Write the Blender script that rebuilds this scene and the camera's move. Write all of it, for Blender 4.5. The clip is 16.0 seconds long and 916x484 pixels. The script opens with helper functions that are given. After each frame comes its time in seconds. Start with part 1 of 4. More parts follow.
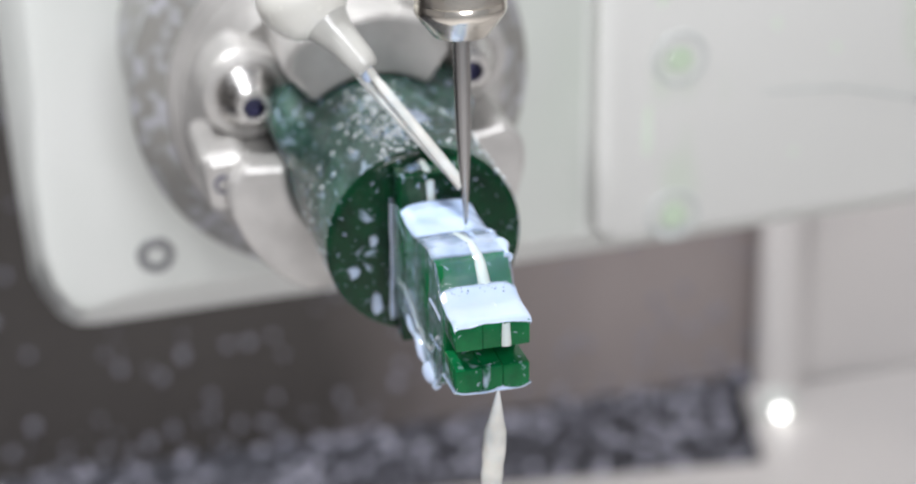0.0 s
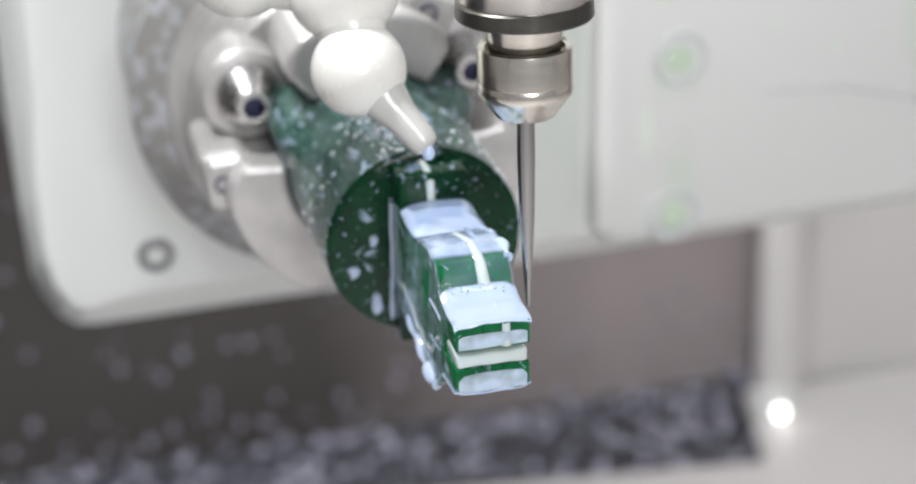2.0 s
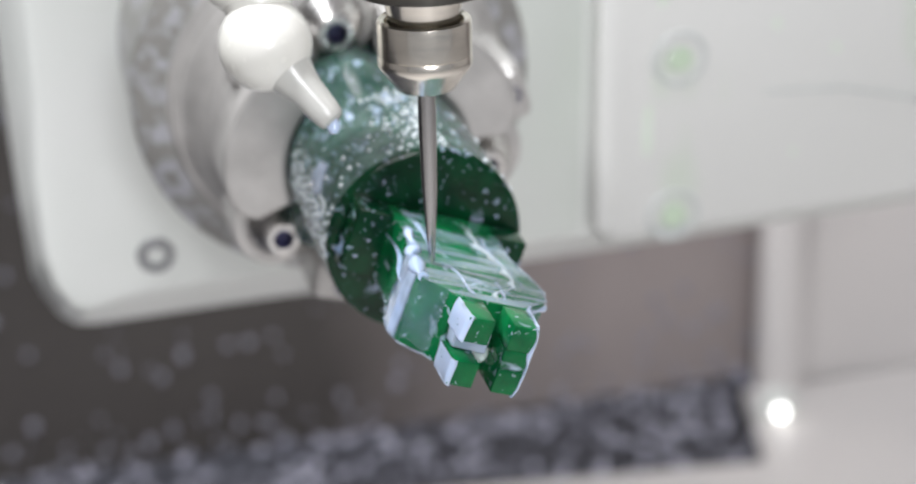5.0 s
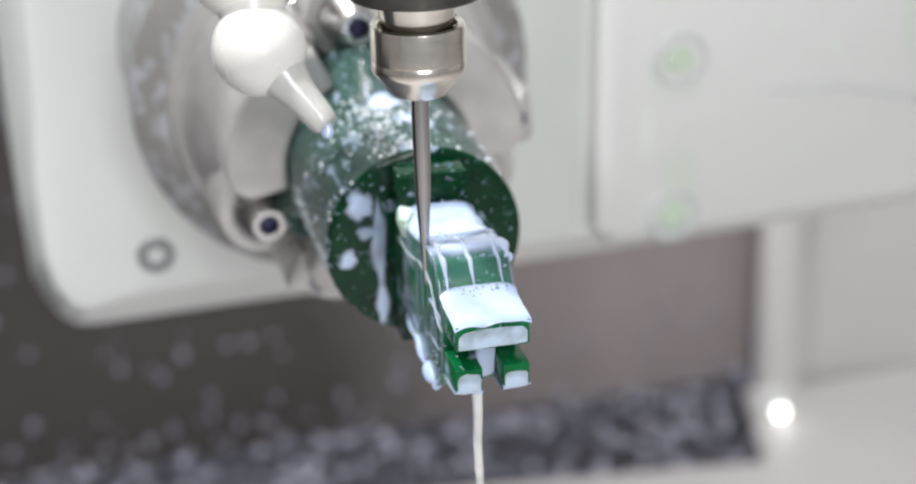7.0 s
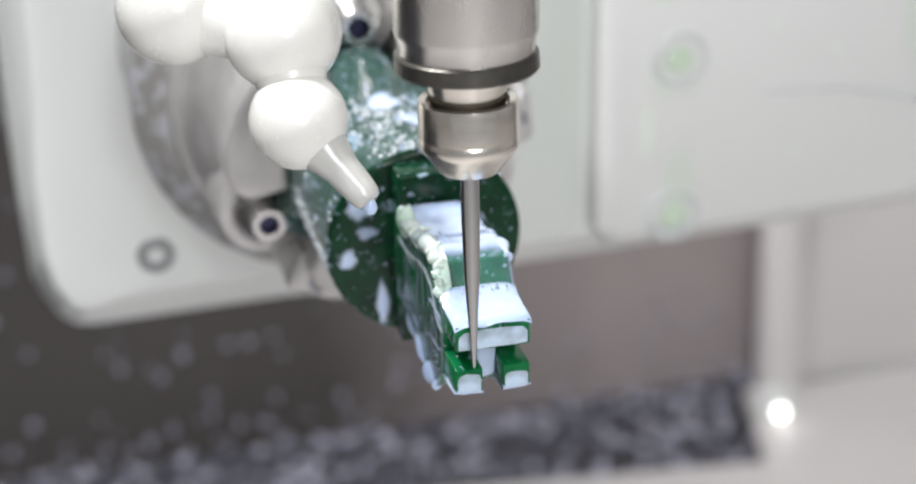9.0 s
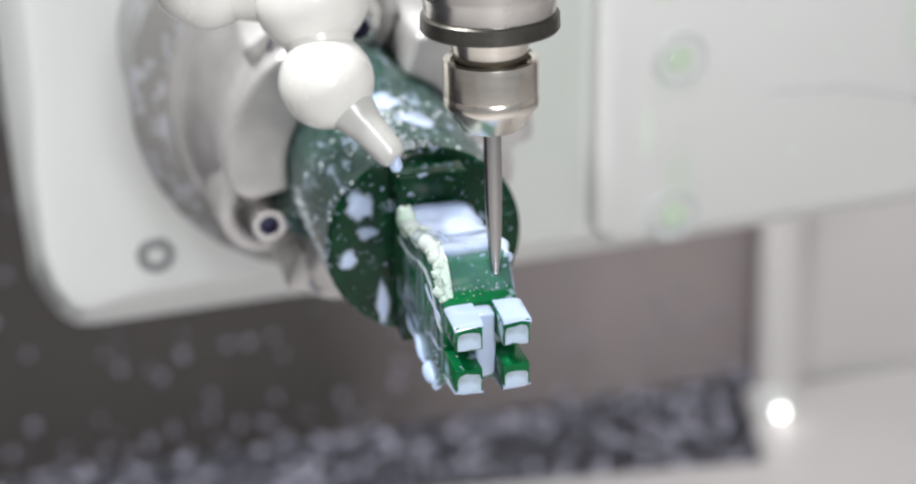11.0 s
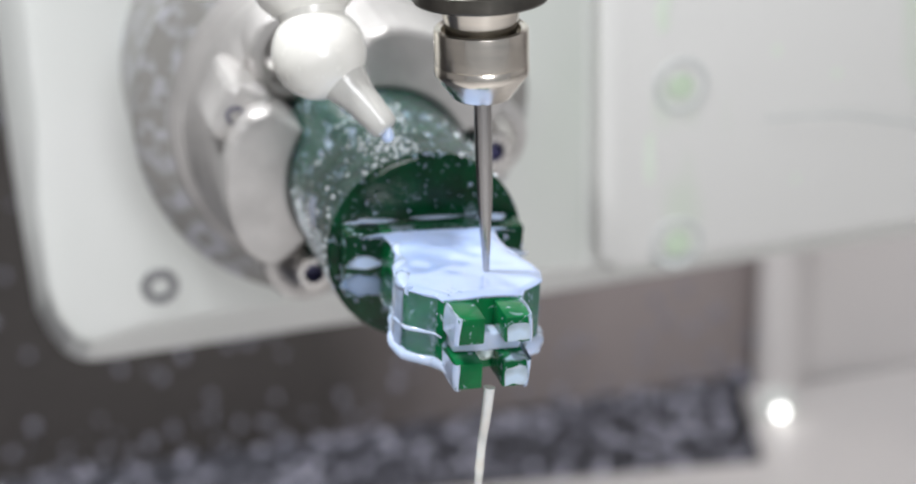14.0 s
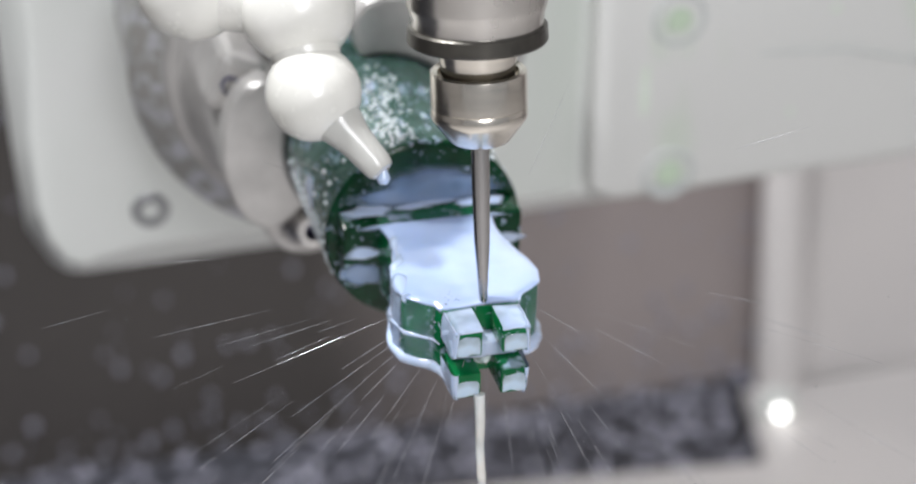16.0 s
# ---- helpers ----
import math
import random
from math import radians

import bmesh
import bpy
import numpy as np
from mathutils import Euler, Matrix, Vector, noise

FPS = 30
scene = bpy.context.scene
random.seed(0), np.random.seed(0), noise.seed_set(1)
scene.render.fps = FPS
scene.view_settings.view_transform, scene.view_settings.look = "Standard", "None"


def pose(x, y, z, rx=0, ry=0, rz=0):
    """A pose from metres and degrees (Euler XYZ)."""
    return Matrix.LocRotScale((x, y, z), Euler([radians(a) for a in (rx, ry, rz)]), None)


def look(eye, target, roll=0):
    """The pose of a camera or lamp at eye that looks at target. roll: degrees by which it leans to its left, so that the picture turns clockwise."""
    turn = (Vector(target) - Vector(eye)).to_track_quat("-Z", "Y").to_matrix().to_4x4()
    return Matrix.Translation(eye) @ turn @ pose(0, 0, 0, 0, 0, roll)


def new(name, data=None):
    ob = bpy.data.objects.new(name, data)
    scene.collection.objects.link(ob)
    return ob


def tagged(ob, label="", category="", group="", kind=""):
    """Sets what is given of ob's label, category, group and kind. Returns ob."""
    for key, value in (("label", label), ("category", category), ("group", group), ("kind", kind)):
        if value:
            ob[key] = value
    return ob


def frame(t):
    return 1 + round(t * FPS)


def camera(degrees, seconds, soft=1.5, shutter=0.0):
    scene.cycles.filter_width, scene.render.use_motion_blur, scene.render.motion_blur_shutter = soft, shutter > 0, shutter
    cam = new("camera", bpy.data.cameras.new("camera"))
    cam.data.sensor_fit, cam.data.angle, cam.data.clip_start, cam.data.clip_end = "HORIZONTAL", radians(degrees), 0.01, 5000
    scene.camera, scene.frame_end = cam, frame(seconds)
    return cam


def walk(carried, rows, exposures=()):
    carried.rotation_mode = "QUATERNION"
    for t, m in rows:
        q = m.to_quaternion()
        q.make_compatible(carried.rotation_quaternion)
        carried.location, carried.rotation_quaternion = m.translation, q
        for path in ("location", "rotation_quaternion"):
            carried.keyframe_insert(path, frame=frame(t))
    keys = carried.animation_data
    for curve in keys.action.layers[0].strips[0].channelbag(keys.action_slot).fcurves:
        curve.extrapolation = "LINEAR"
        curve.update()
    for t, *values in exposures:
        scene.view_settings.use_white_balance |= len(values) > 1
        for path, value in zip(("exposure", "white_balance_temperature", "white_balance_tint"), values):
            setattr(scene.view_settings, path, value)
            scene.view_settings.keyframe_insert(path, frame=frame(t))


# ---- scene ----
# Metres; the origin of x and y lies near the cutter, the chip tray is at z = 0.
# x runs along the cradle, y runs away from the camera along the work axis.
MM = 0.001
AIM = Vector((0, 0, 0.25))
FORWARD = Vector((0.23069, 0.89623, -0.37888))
EYE = AIM - FORWARD * 0.3186

cam = camera(26.88, 16.0, soft=1.9)
cam.data.dof.use_dof = True
cam.data.dof.focus_distance = 0.308
cam.data.dof.aperture_fstop = 12.0
VIEW = look(EYE, AIM, -1.564)
walk(cam, [(0.0, VIEW), (16.0, VIEW)], exposures=[(0.0, -0.05), (12.8, -0.05), (13.2, -0.11), (15.0, -0.15), (15.5, -0.12), (16.0, -0.2)])

# ---- light ----
world = bpy.data.worlds.new("machine_room")
scene.world = world
world.use_nodes = True
bg = world.node_tree.nodes["Background"]
bg.inputs["Color"].default_value = (0.93, 0.945, 1.0, 1)
bg.inputs["Strength"].default_value = 0.37


def area_lamp(name, eye, target, sx, sy, watts, colour):
    data = bpy.data.lights.new(name, "AREA")
    data.shape, data.size, data.size_y, data.energy, data.color = "RECTANGLE", sx, sy, watts, colour
    ob = new(name, data)
    ob.matrix_world = look(eye, target)
    return ob


for lamp_at, watts in (((-0.12, 0.33, 0.66), 2.4), ((-0.20, 0.06, 0.70), 3.0)):
    work_light = area_lamp("work_light", lamp_at, (0.0, 0.04, 0.24), 0.055, 0.04, watts, (0.965, 0.97, 1.0))
    tagged(work_light, "bright machine work light above the work", "lamp", kind="structure")
# Fill lamp added in front, out of view, to brighten the faces and the wall.
front_fill = area_lamp("front_fill", (0.0, -0.80, 0.64), (0.04, 0.3, 0.16), 0.3, 0.45, 5.3, (0.955, 0.96, 1.0))
tagged(front_fill, "soft front fill light, added out of view", "lamp", kind="structure")


# ---- materials ----
def material(name, base, rough=0.5, metal=0.0, second=None, scale=200.0, amount=0.5, bump=0.0, bump_scale=900.0,
             coat=0.0, sss=0.0, sss_colour=None, detail=4.0, stretch=(1, 1, 1), contrast=(0.35, 0.65), rough_var=0.12, spec=0.5):
    m = bpy.data.materials.new(name)
    m.use_nodes = True
    nt = m.node_tree
    b = nt.nodes["Principled BSDF"]
    b.inputs["Roughness"].default_value = rough
    b.inputs["Metallic"].default_value = metal
    b.inputs["Coat Weight"].default_value = coat
    b.inputs["Coat Roughness"].default_value = 0.06
    b.inputs["Specular IOR Level"].default_value = spec
    if sss:
        b.inputs["Subsurface Weight"].default_value = sss
        b.inputs["Subsurface Radius"].default_value = sss_colour or (1, 1, 1)
        b.inputs["Subsurface Scale"].default_value = 0.002
    co = nt.nodes.new("ShaderNodeTexCoord")
    mp = nt.nodes.new("ShaderNodeMapping")
    mp.inputs["Scale"].default_value = stretch
    nt.links.new(co.outputs["Object"], mp.inputs["Vector"])
    n = nt.nodes.new("ShaderNodeTexNoise")
    n.inputs["Scale"].default_value, n.inputs["Detail"].default_value = scale, detail
    nt.links.new(mp.outputs["Vector"], n.inputs["Vector"])
    ramp = nt.nodes.new("ShaderNodeMapRange")
    ramp.inputs["From Min"].default_value, ramp.inputs["From Max"].default_value = contrast
    ramp.inputs["To Max"].default_value = amount
    nt.links.new(n.outputs["Fac"], ramp.inputs["Value"])
    mix = nt.nodes.new("ShaderNodeMix")
    mix.data_type = "RGBA"
    mix.inputs["A"].default_value = (*base, 1)
    mix.inputs["B"].default_value = (*(second or [c * 0.75 for c in base]), 1)
    nt.links.new(ramp.outputs["Result"], mix.inputs["Factor"])
    nt.links.new(mix.outputs["Result"], b.inputs["Base Color"])
    rv = nt.nodes.new("ShaderNodeMapRange")
    rv.inputs["To Min"].default_value, rv.inputs["To Max"].default_value = max(0.02, rough - rough_var), min(1, rough + rough_var)
    fine = nt.nodes.new("ShaderNodeTexNoise")
    fine.inputs["Scale"].default_value, fine.inputs["Detail"].default_value = bump_scale, 5
    nt.links.new(mp.outputs["Vector"], fine.inputs["Vector"])
    nt.links.new(fine.outputs["Fac"], rv.inputs["Value"])
    nt.links.new(rv.outputs["Result"], b.inputs["Roughness"])
    if bump:
        bp = nt.nodes.new("ShaderNodeBump")
        bp.inputs["Strength"].default_value, bp.inputs["Distance"].default_value = bump, 0.0006
        nt.links.new(fine.outputs["Fac"], bp.inputs["Height"])
        nt.links.new(bp.outputs["Normal"], b.inputs["Normal"])
    return m


MILK = (0.52, 0.62, 0.82)


def wax_material(name, base, dark, splash, scale, streak=(1, 1, 1), relief=0.18):
    """Glossy green carving wax wetted by splashes and runs of milky coolant."""
    m = material(name, base, 0.13, 0.0, dark, 220, 0.8, relief, 700, coat=0.05, spec=0.22, rough_var=0.06, sss=0.25, sss_colour=(0.2, 1.0, 0.4))
    nt = m.node_tree
    b = nt.nodes["Principled BSDF"]
    wax_link = b.inputs["Base Color"].links[0].from_socket
    co = nt.nodes.new("ShaderNodeTexCoord")
    mp = nt.nodes.new("ShaderNodeMapping")
    mp.inputs["Scale"].default_value = streak
    nt.links.new(co.outputs["Object"], mp.inputs["Vector"])
    total = None
    for sc, lo, hi in ((scale, splash, splash + 0.10), (scale * 3.2, splash + 0.03, splash + 0.10)):
        n = nt.nodes.new("ShaderNodeTexNoise")
        n.inputs["Scale"].default_value, n.inputs["Detail"].default_value, n.inputs["Distortion"].default_value = sc, 2.5, 0.5
        nt.links.new(mp.outputs["Vector"], n.inputs["Vector"])
        r = nt.nodes.new("ShaderNodeMapRange")
        r.inputs["From Min"].default_value, r.inputs["From Max"].default_value = lo, hi
        nt.links.new(n.outputs["Fac"], r.inputs["Value"])
        if total is None:
            total = r.outputs["Result"]
        else:
            mx = nt.nodes.new("ShaderNodeMath")
            mx.operation = "MAXIMUM"
            nt.links.new(total, mx.inputs[0])
            nt.links.new(r.outputs["Result"], mx.inputs[1])
            total = mx.outputs[0]
    part_cover = nt.nodes.new("ShaderNodeMath")
    part_cover.operation = "MULTIPLY"
    part_cover.inputs[1].default_value = 0.6
    nt.links.new(total, part_cover.inputs[0])
    mix = nt.nodes.new("ShaderNodeMix")
    mix.data_type = "RGBA"
    mix.inputs["B"].default_value = (*MILK, 1)
    nt.links.new(part_cover.outputs[0], mix.inputs["Factor"])
    nt.links.new(wax_link, mix.inputs["A"])
    nt.links.new(mix.outputs["Result"], b.inputs["Base Color"])
    return m


def milk_material(name, base, thin=0.0, scale=140.0, rough=0.08, flow=(1, 1, 1)):
    """Milky cutting emulsion; thin > 0 lets the wax show through in places."""
    m = material(name, base, rough, 0.0, [base[0] * 0.72, base[1] * 0.84, base[2] * 0.97], scale, 0.55, 0.3, 80, coat=1.0,
                 sss=0.3, sss_colour=(0.7, 0.9, 1.0), rough_var=0.03)
    if thin:
        nt = m.node_tree
        b = nt.nodes["Principled BSDF"]
        co = nt.nodes.new("ShaderNodeTexCoord")
        n = nt.nodes.new("ShaderNodeTexNoise")
        n.inputs["Scale"].default_value, n.inputs["Detail"].default_value = scale * 0.8, 2
        along = nt.nodes.new("ShaderNodeMapping")
        along.inputs["Scale"].default_value = flow
        nt.links.new(co.outputs["Object"], along.inputs["Vector"])
        nt.links.new(along.outputs["Vector"], n.inputs["Vector"])
        r = nt.nodes.new("ShaderNodeMapRange")
        r.inputs["From Min"].default_value, r.inputs["From Max"].default_value = 0.36, 0.58
        r.inputs["To Min"].default_value, r.inputs["To Max"].default_value = 1 - thin, 1.0
        nt.links.new(n.outputs["Fac"], r.inputs["Value"])
        nt.links.new(r.outputs["Result"], b.inputs["Alpha"])
    return m


def by_depth(m, shallow=0.03, deep=0.75):
    """Lets a film of liquid turn clear where it runs out: the mesh carries its depth, 0 to 1."""
    nt = m.node_tree
    b = nt.nodes["Principled BSDF"]
    held = nt.nodes.new("ShaderNodeAttribute")
    held.attribute_name = "depth"
    r = nt.nodes.new("ShaderNodeMapRange")
    r.interpolation_type = "SMOOTHSTEP"
    r.inputs["From Min"].default_value, r.inputs["From Max"].default_value = shallow, deep
    nt.links.new(held.outputs["Fac"], r.inputs["Value"])
    mul = nt.nodes.new("ShaderNodeMath")
    mul.operation = "MULTIPLY"
    if b.inputs["Alpha"].links:
        nt.links.new(b.inputs["Alpha"].links[0].from_socket, mul.inputs[0])
    else:
        mul.inputs[0].default_value = 1.0
    nt.links.new(r.outputs["Result"], mul.inputs[1])
    nt.links.new(mul.outputs[0], b.inputs["Alpha"])
    return m


ENAMEL = material("white_enamel", (0.76, 0.775, 0.75), 0.42, 0, (0.70, 0.735, 0.69), 22, 0.5, 0.08, 500, detail=6)
GREENED = material("green_stained_enamel", (0.50, 0.64, 0.46), 0.45, 0, (0.58, 0.66, 0.54), 300, 0.9)
ENAMEL_DIRTY = material("splashed_white_enamel", (0.685, 0.69, 0.665), 0.40, 0, (0.54, 0.66, 0.50), 34, 0.65, 0.08, 500, detail=3,
                        contrast=(0.58, 0.72), stretch=(1, 1, 0.45))
SMEARED = material("smeared_green_wax", (0.64, 0.735, 0.60), 0.45, 0, (0.70, 0.76, 0.68), 260, 0.9)
CAST = material("turned_aluminium", (0.58, 0.565, 0.545), 0.36, 0.45, (0.43, 0.42, 0.405), 110, 0.8, 0.2, 500)
STAINED = material("stained_aluminium", (0.31, 0.305, 0.285), 0.42, 0.3, (0.52, 0.53, 0.57), 240, 0.85, 0.3, 600, contrast=(0.48, 0.62))
BRIGHT = material("polished_steel", (0.74, 0.72, 0.69), 0.28, 1.0, (0.6, 0.6, 0.6), 120, 0.6, 0.05, 900)
SATIN = material("satin_nickel", (0.80, 0.755, 0.67), 0.22, 1.0, (0.62, 0.59, 0.54), 150, 0.5, 0.0, 500, stretch=(1, 1, 8), rough_var=0.05)
GROUND_STEEL = material("ground_steel", (0.64, 0.62, 0.585), 0.26, 1.0, (0.54, 0.52, 0.49), 160, 0.6, 0.04, 300, stretch=(1, 1, 0.35), rough_var=0.07)
BLACK_OXIDE = material("black_oxide", (0.10, 0.095, 0.085), 0.35, 0.9, (0.16, 0.15, 0.13), 200, 0.6, 0.1, 900)
CARBIDE = material("carbide", (0.46, 0.45, 0.44), 0.24, 1.0, (0.36, 0.36, 0.36), 400, 0.5, 0.0, 900, stretch=(1, 1, 0.2), rough_var=0.05)
SOCKET = material("bolt_socket", (0.05, 0.05, 0.10), 0.3, 0.6, (0.12, 0.12, 0.22), 300, 0.6)
IVORY = material("ivory_plastic", (0.83, 0.82, 0.77), 0.24, 0.0, (0.66, 0.66, 0.60), 90, 0.5, 0.03, 500, coat=0.4)
NOZZLE = material("grey_nozzle_plastic", (0.66, 0.66, 0.62), 0.22, 0.0, (0.58, 0.58, 0.55), 160, 0.6, 0.08, 600, coat=0.4)
NOZZLE.node_tree.nodes["Principled BSDF"].inputs["Transmission Weight"].default_value = 0.15
# Greyer than the block for the spindle's shade; the green tone is coolant film.
SHADE_PLATE = material("shade_greyed_enamel", (0.66, 0.675, 0.65), 0.42, 0, (0.60, 0.655, 0.59), 26, 0.7, 0.08, 500, detail=5, stretch=(1, 1, 0.4))
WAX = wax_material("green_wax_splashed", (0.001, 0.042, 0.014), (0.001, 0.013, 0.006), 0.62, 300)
WAX_BODY = wax_material("green_wax_body", (0.052, 0.100, 0.084), (0.008, 0.040, 0.030), 0.60, 420, (1, 0.32, 1), 0.6)
WAX_CUT = wax_material("green_wax_cut", (0.004, 0.145, 0.044), (0.002, 0.075, 0.026), 0.62, 210)
MILKY = milk_material("milky_coolant", (0.60, 0.70, 0.91), 0.24, 50)
MILKY_THIN = by_depth(milk_material("thin_milky_coolant", (0.56, 0.66, 0.86), 0.55, 110))
MILK_FILM = by_depth(milk_material("film_of_milky_coolant", (0.57, 0.675, 0.90), 0.14, 45))
JETTED = milk_material("coolant_in_flight", (0.79, 0.77, 0.71), 0.25, 170)
VEIL = milk_material("veil_of_coolant", (0.46, 0.56, 0.76), 0.9, 200)
VEIL.node_tree.nodes["Map Range.002"].inputs["To Max"].default_value = 0.16
LENS = milk_material("coolant_lens", (0.58, 0.72, 0.86), 0.5, 260)
# The pale base paints in the lamp's glints on wet wax.
GLINT_DEW = material("pale_glint_beads", (0.50, 0.56, 0.58), 0.04, 0, (0.78, 0.82, 0.86), 500, 0.8, coat=1.0, rough_var=0.02, spec=0.9)
FLOWING = milk_material("coolant_running_down", (0.46, 0.56, 0.66), 1.0, 620, flow=(1, 1, 0.12))
FLOWING.node_tree.nodes["Map Range.002"].inputs["To Max"].default_value = 0.48
CREAMY = milk_material("creamy_coolant", (0.70, 0.78, 0.74), 0.15, 120)
POOLED = by_depth(milk_material("pooled_coolant", (0.49, 0.595, 0.85), 0.10, 45), 0.0, 0.22)
HAZE = by_depth(milk_material("bluish_veil_of_coolant", (0.34, 0.45, 0.68), 0.55, 150))
HAZE.node_tree.nodes["Map Range.002"].inputs["To Max"].default_value = 0.78
CREAM_THIN = by_depth(milk_material("thin_creamy_coolant", (0.64, 0.73, 0.78), 0.25, 60), 0.0, 0.4)
BUBBLE = material("bubble_skin", (0.30, 0.36, 0.44), 0.05, 0, coat=1.0)
SCREW = material("dark_screw", (0.22, 0.22, 0.23), 0.35, 0.7)
SEAM = material("grey_seam", (0.55, 0.575, 0.56), 0.5)
MIST = milk_material("coolant_mist", (0.74, 0.74, 0.76), 0.92, 420)
MIST.node_tree.nodes["Map Range.002"].inputs["To Max"].default_value = 0.3
SHEET = milk_material("coolant_sheet", (0.74, 0.74, 0.73), 0.9, 170)
SHEET.node_tree.nodes["Map Range.002"].inputs["To Max"].default_value = 0.55
BEADED = material("coolant_beads", (0.42, 0.42, 0.50), 0.2, 0, (0.26, 0.26, 0.31), 25, 0.9, coat=0.5)
FOAM = material("coolant_foam", (0.66, 0.80, 0.69), 0.22, 0, (0.50, 0.70, 0.57), 130, 0.9, 0.5, 1100, sss=0.3, sss_colour=(0.6, 1, 0.7))
# The dark second tone stands for the wall's less lit left end.
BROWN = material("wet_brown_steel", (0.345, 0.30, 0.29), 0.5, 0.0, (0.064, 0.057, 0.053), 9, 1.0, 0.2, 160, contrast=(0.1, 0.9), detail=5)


def shade_from_one_side(m, x0, x1):
    """Less light at one end, put into a wall's colour with an uneven rim."""
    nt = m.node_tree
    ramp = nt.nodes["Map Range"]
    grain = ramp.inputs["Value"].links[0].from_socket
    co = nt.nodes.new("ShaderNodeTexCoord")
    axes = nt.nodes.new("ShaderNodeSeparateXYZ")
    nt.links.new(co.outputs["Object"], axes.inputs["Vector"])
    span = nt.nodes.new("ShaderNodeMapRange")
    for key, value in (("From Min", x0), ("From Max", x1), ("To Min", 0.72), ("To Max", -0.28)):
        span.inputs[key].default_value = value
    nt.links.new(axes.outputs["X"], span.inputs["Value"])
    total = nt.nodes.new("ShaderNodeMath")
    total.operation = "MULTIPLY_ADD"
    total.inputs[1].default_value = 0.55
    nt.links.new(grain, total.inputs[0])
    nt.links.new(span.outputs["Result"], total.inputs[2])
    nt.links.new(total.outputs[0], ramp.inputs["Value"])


# Shade on the left of the back wall, painted into its brown.
shade_from_one_side(BROWN, 0.035, 0.175)
TRAY = material("dark_tray", (0.030, 0.031, 0.038), 0.5, 0.0, (0.06, 0.062, 0.075), 40, 0.8, 0.3, 200)
PANEL = material("grey_sheet_panel", (0.73, 0.70, 0.68), 0.4, 0.0, (0.66, 0.64, 0.63), 12, 0.7, 0.1, 120)


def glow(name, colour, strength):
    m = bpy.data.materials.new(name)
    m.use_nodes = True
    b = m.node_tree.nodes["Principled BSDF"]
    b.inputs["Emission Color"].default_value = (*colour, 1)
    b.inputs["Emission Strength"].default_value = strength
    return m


# Glow that stands for a bright highlight.
GLINT = glow("glint_glow", (1.0, 0.99, 0.96), 6.0)


# ---- mesh tools ----
def link(name, bm, mat, smooth=True):
    bmesh.ops.recalc_face_normals(bm, faces=bm.faces[:])
    me = bpy.data.meshes.new(name)
    bm.to_mesh(me)
    bm.free()
    me.materials.append(mat)
    if smooth:
        me.shade_smooth()
        me.set_sharp_from_angle(angle=radians(26))
    return new(name, me)


def part(name, bm, mat, parent, label="", smooth=True):
    ob = link(name, bm, mat, smooth)
    ob.parent = parent
    if label:
        ob["label"] = label
    return ob


def box(x0, x1, y0, y1, z0, z1, bevel=0.0, segments=2):
    bm = bmesh.new()
    bmesh.ops.create_cube(bm, size=1)
    for v in bm.verts:
        v.co = Vector((x0 + (v.co.x + 0.5) * (x1 - x0), y0 + (v.co.y + 0.5) * (y1 - y0), z0 + (v.co.z + 0.5) * (z1 - z0)))
    if bevel:
        bmesh.ops.bevel(bm, geom=bm.edges[:], offset=bevel, segments=segments, affect="EDGES", profile=0.5)
    return bm


def lathe(profile, axis="z", steps=64):
    """Turns (radius, height) pairs about an axis; ends with radius 0 close."""
    bm = bmesh.new()
    rings = []
    for r, h in profile:
        if r <= 1e-7:
            rings.append([bm.verts.new((0, 0, h))])
        else:
            rings.append([bm.verts.new((r * math.cos(2 * math.pi * i / steps), r * math.sin(2 * math.pi * i / steps), h)) for i in range(steps)])
    for a, b in zip(rings, rings[1:]):
        for i in range(steps):
            j = (i + 1) % steps
            if len(a) == 1 and len(b) > 1:
                bm.faces.new((a[0], b[i], b[j]))
            elif len(b) == 1 and len(a) > 1:
                bm.faces.new((a[i], b[0], a[j]))
            elif len(a) > 1:
                bm.faces.new((a[i], a[j], b[j], b[i]))
    if axis == "y":
        bmesh.ops.rotate(bm, verts=bm.verts[:], cent=(0, 0, 0), matrix=Matrix.Rotation(radians(-90), 3, "X"))
    return bm


def prism(points, y0, y1, axis="y", bevel=0.0):
    """A closed outline of (a, b) pairs pushed through from y0 to y1. axis y: pairs are (x, z); axis x: pairs are (y, z)."""
    bm = bmesh.new()
    put = (lambda a, b, c: (a, c, b)) if axis == "y" else (lambda a, b, c: (c, a, b))
    lo = [bm.verts.new(put(a, b, y0)) for a, b in points]
    hi = [bm.verts.new(put(a, b, y1)) for a, b in points]
    bm.faces.new(lo)
    bm.faces.new(hi[::-1])
    for i in range(len(points)):
        j = (i + 1) % len(points)
        bm.faces.new((lo[i], hi[i], hi[j], lo[j]))
    if bevel:
        bmesh.ops.recalc_face_normals(bm, faces=bm.faces[:])
        sharp = [e for e in bm.edges if e.calc_face_angle(0) > 0.5]
        bmesh.ops.bevel(bm, geom=sharp, offset=bevel, segments=2, affect="EDGES", profile=0.5)
    return bm


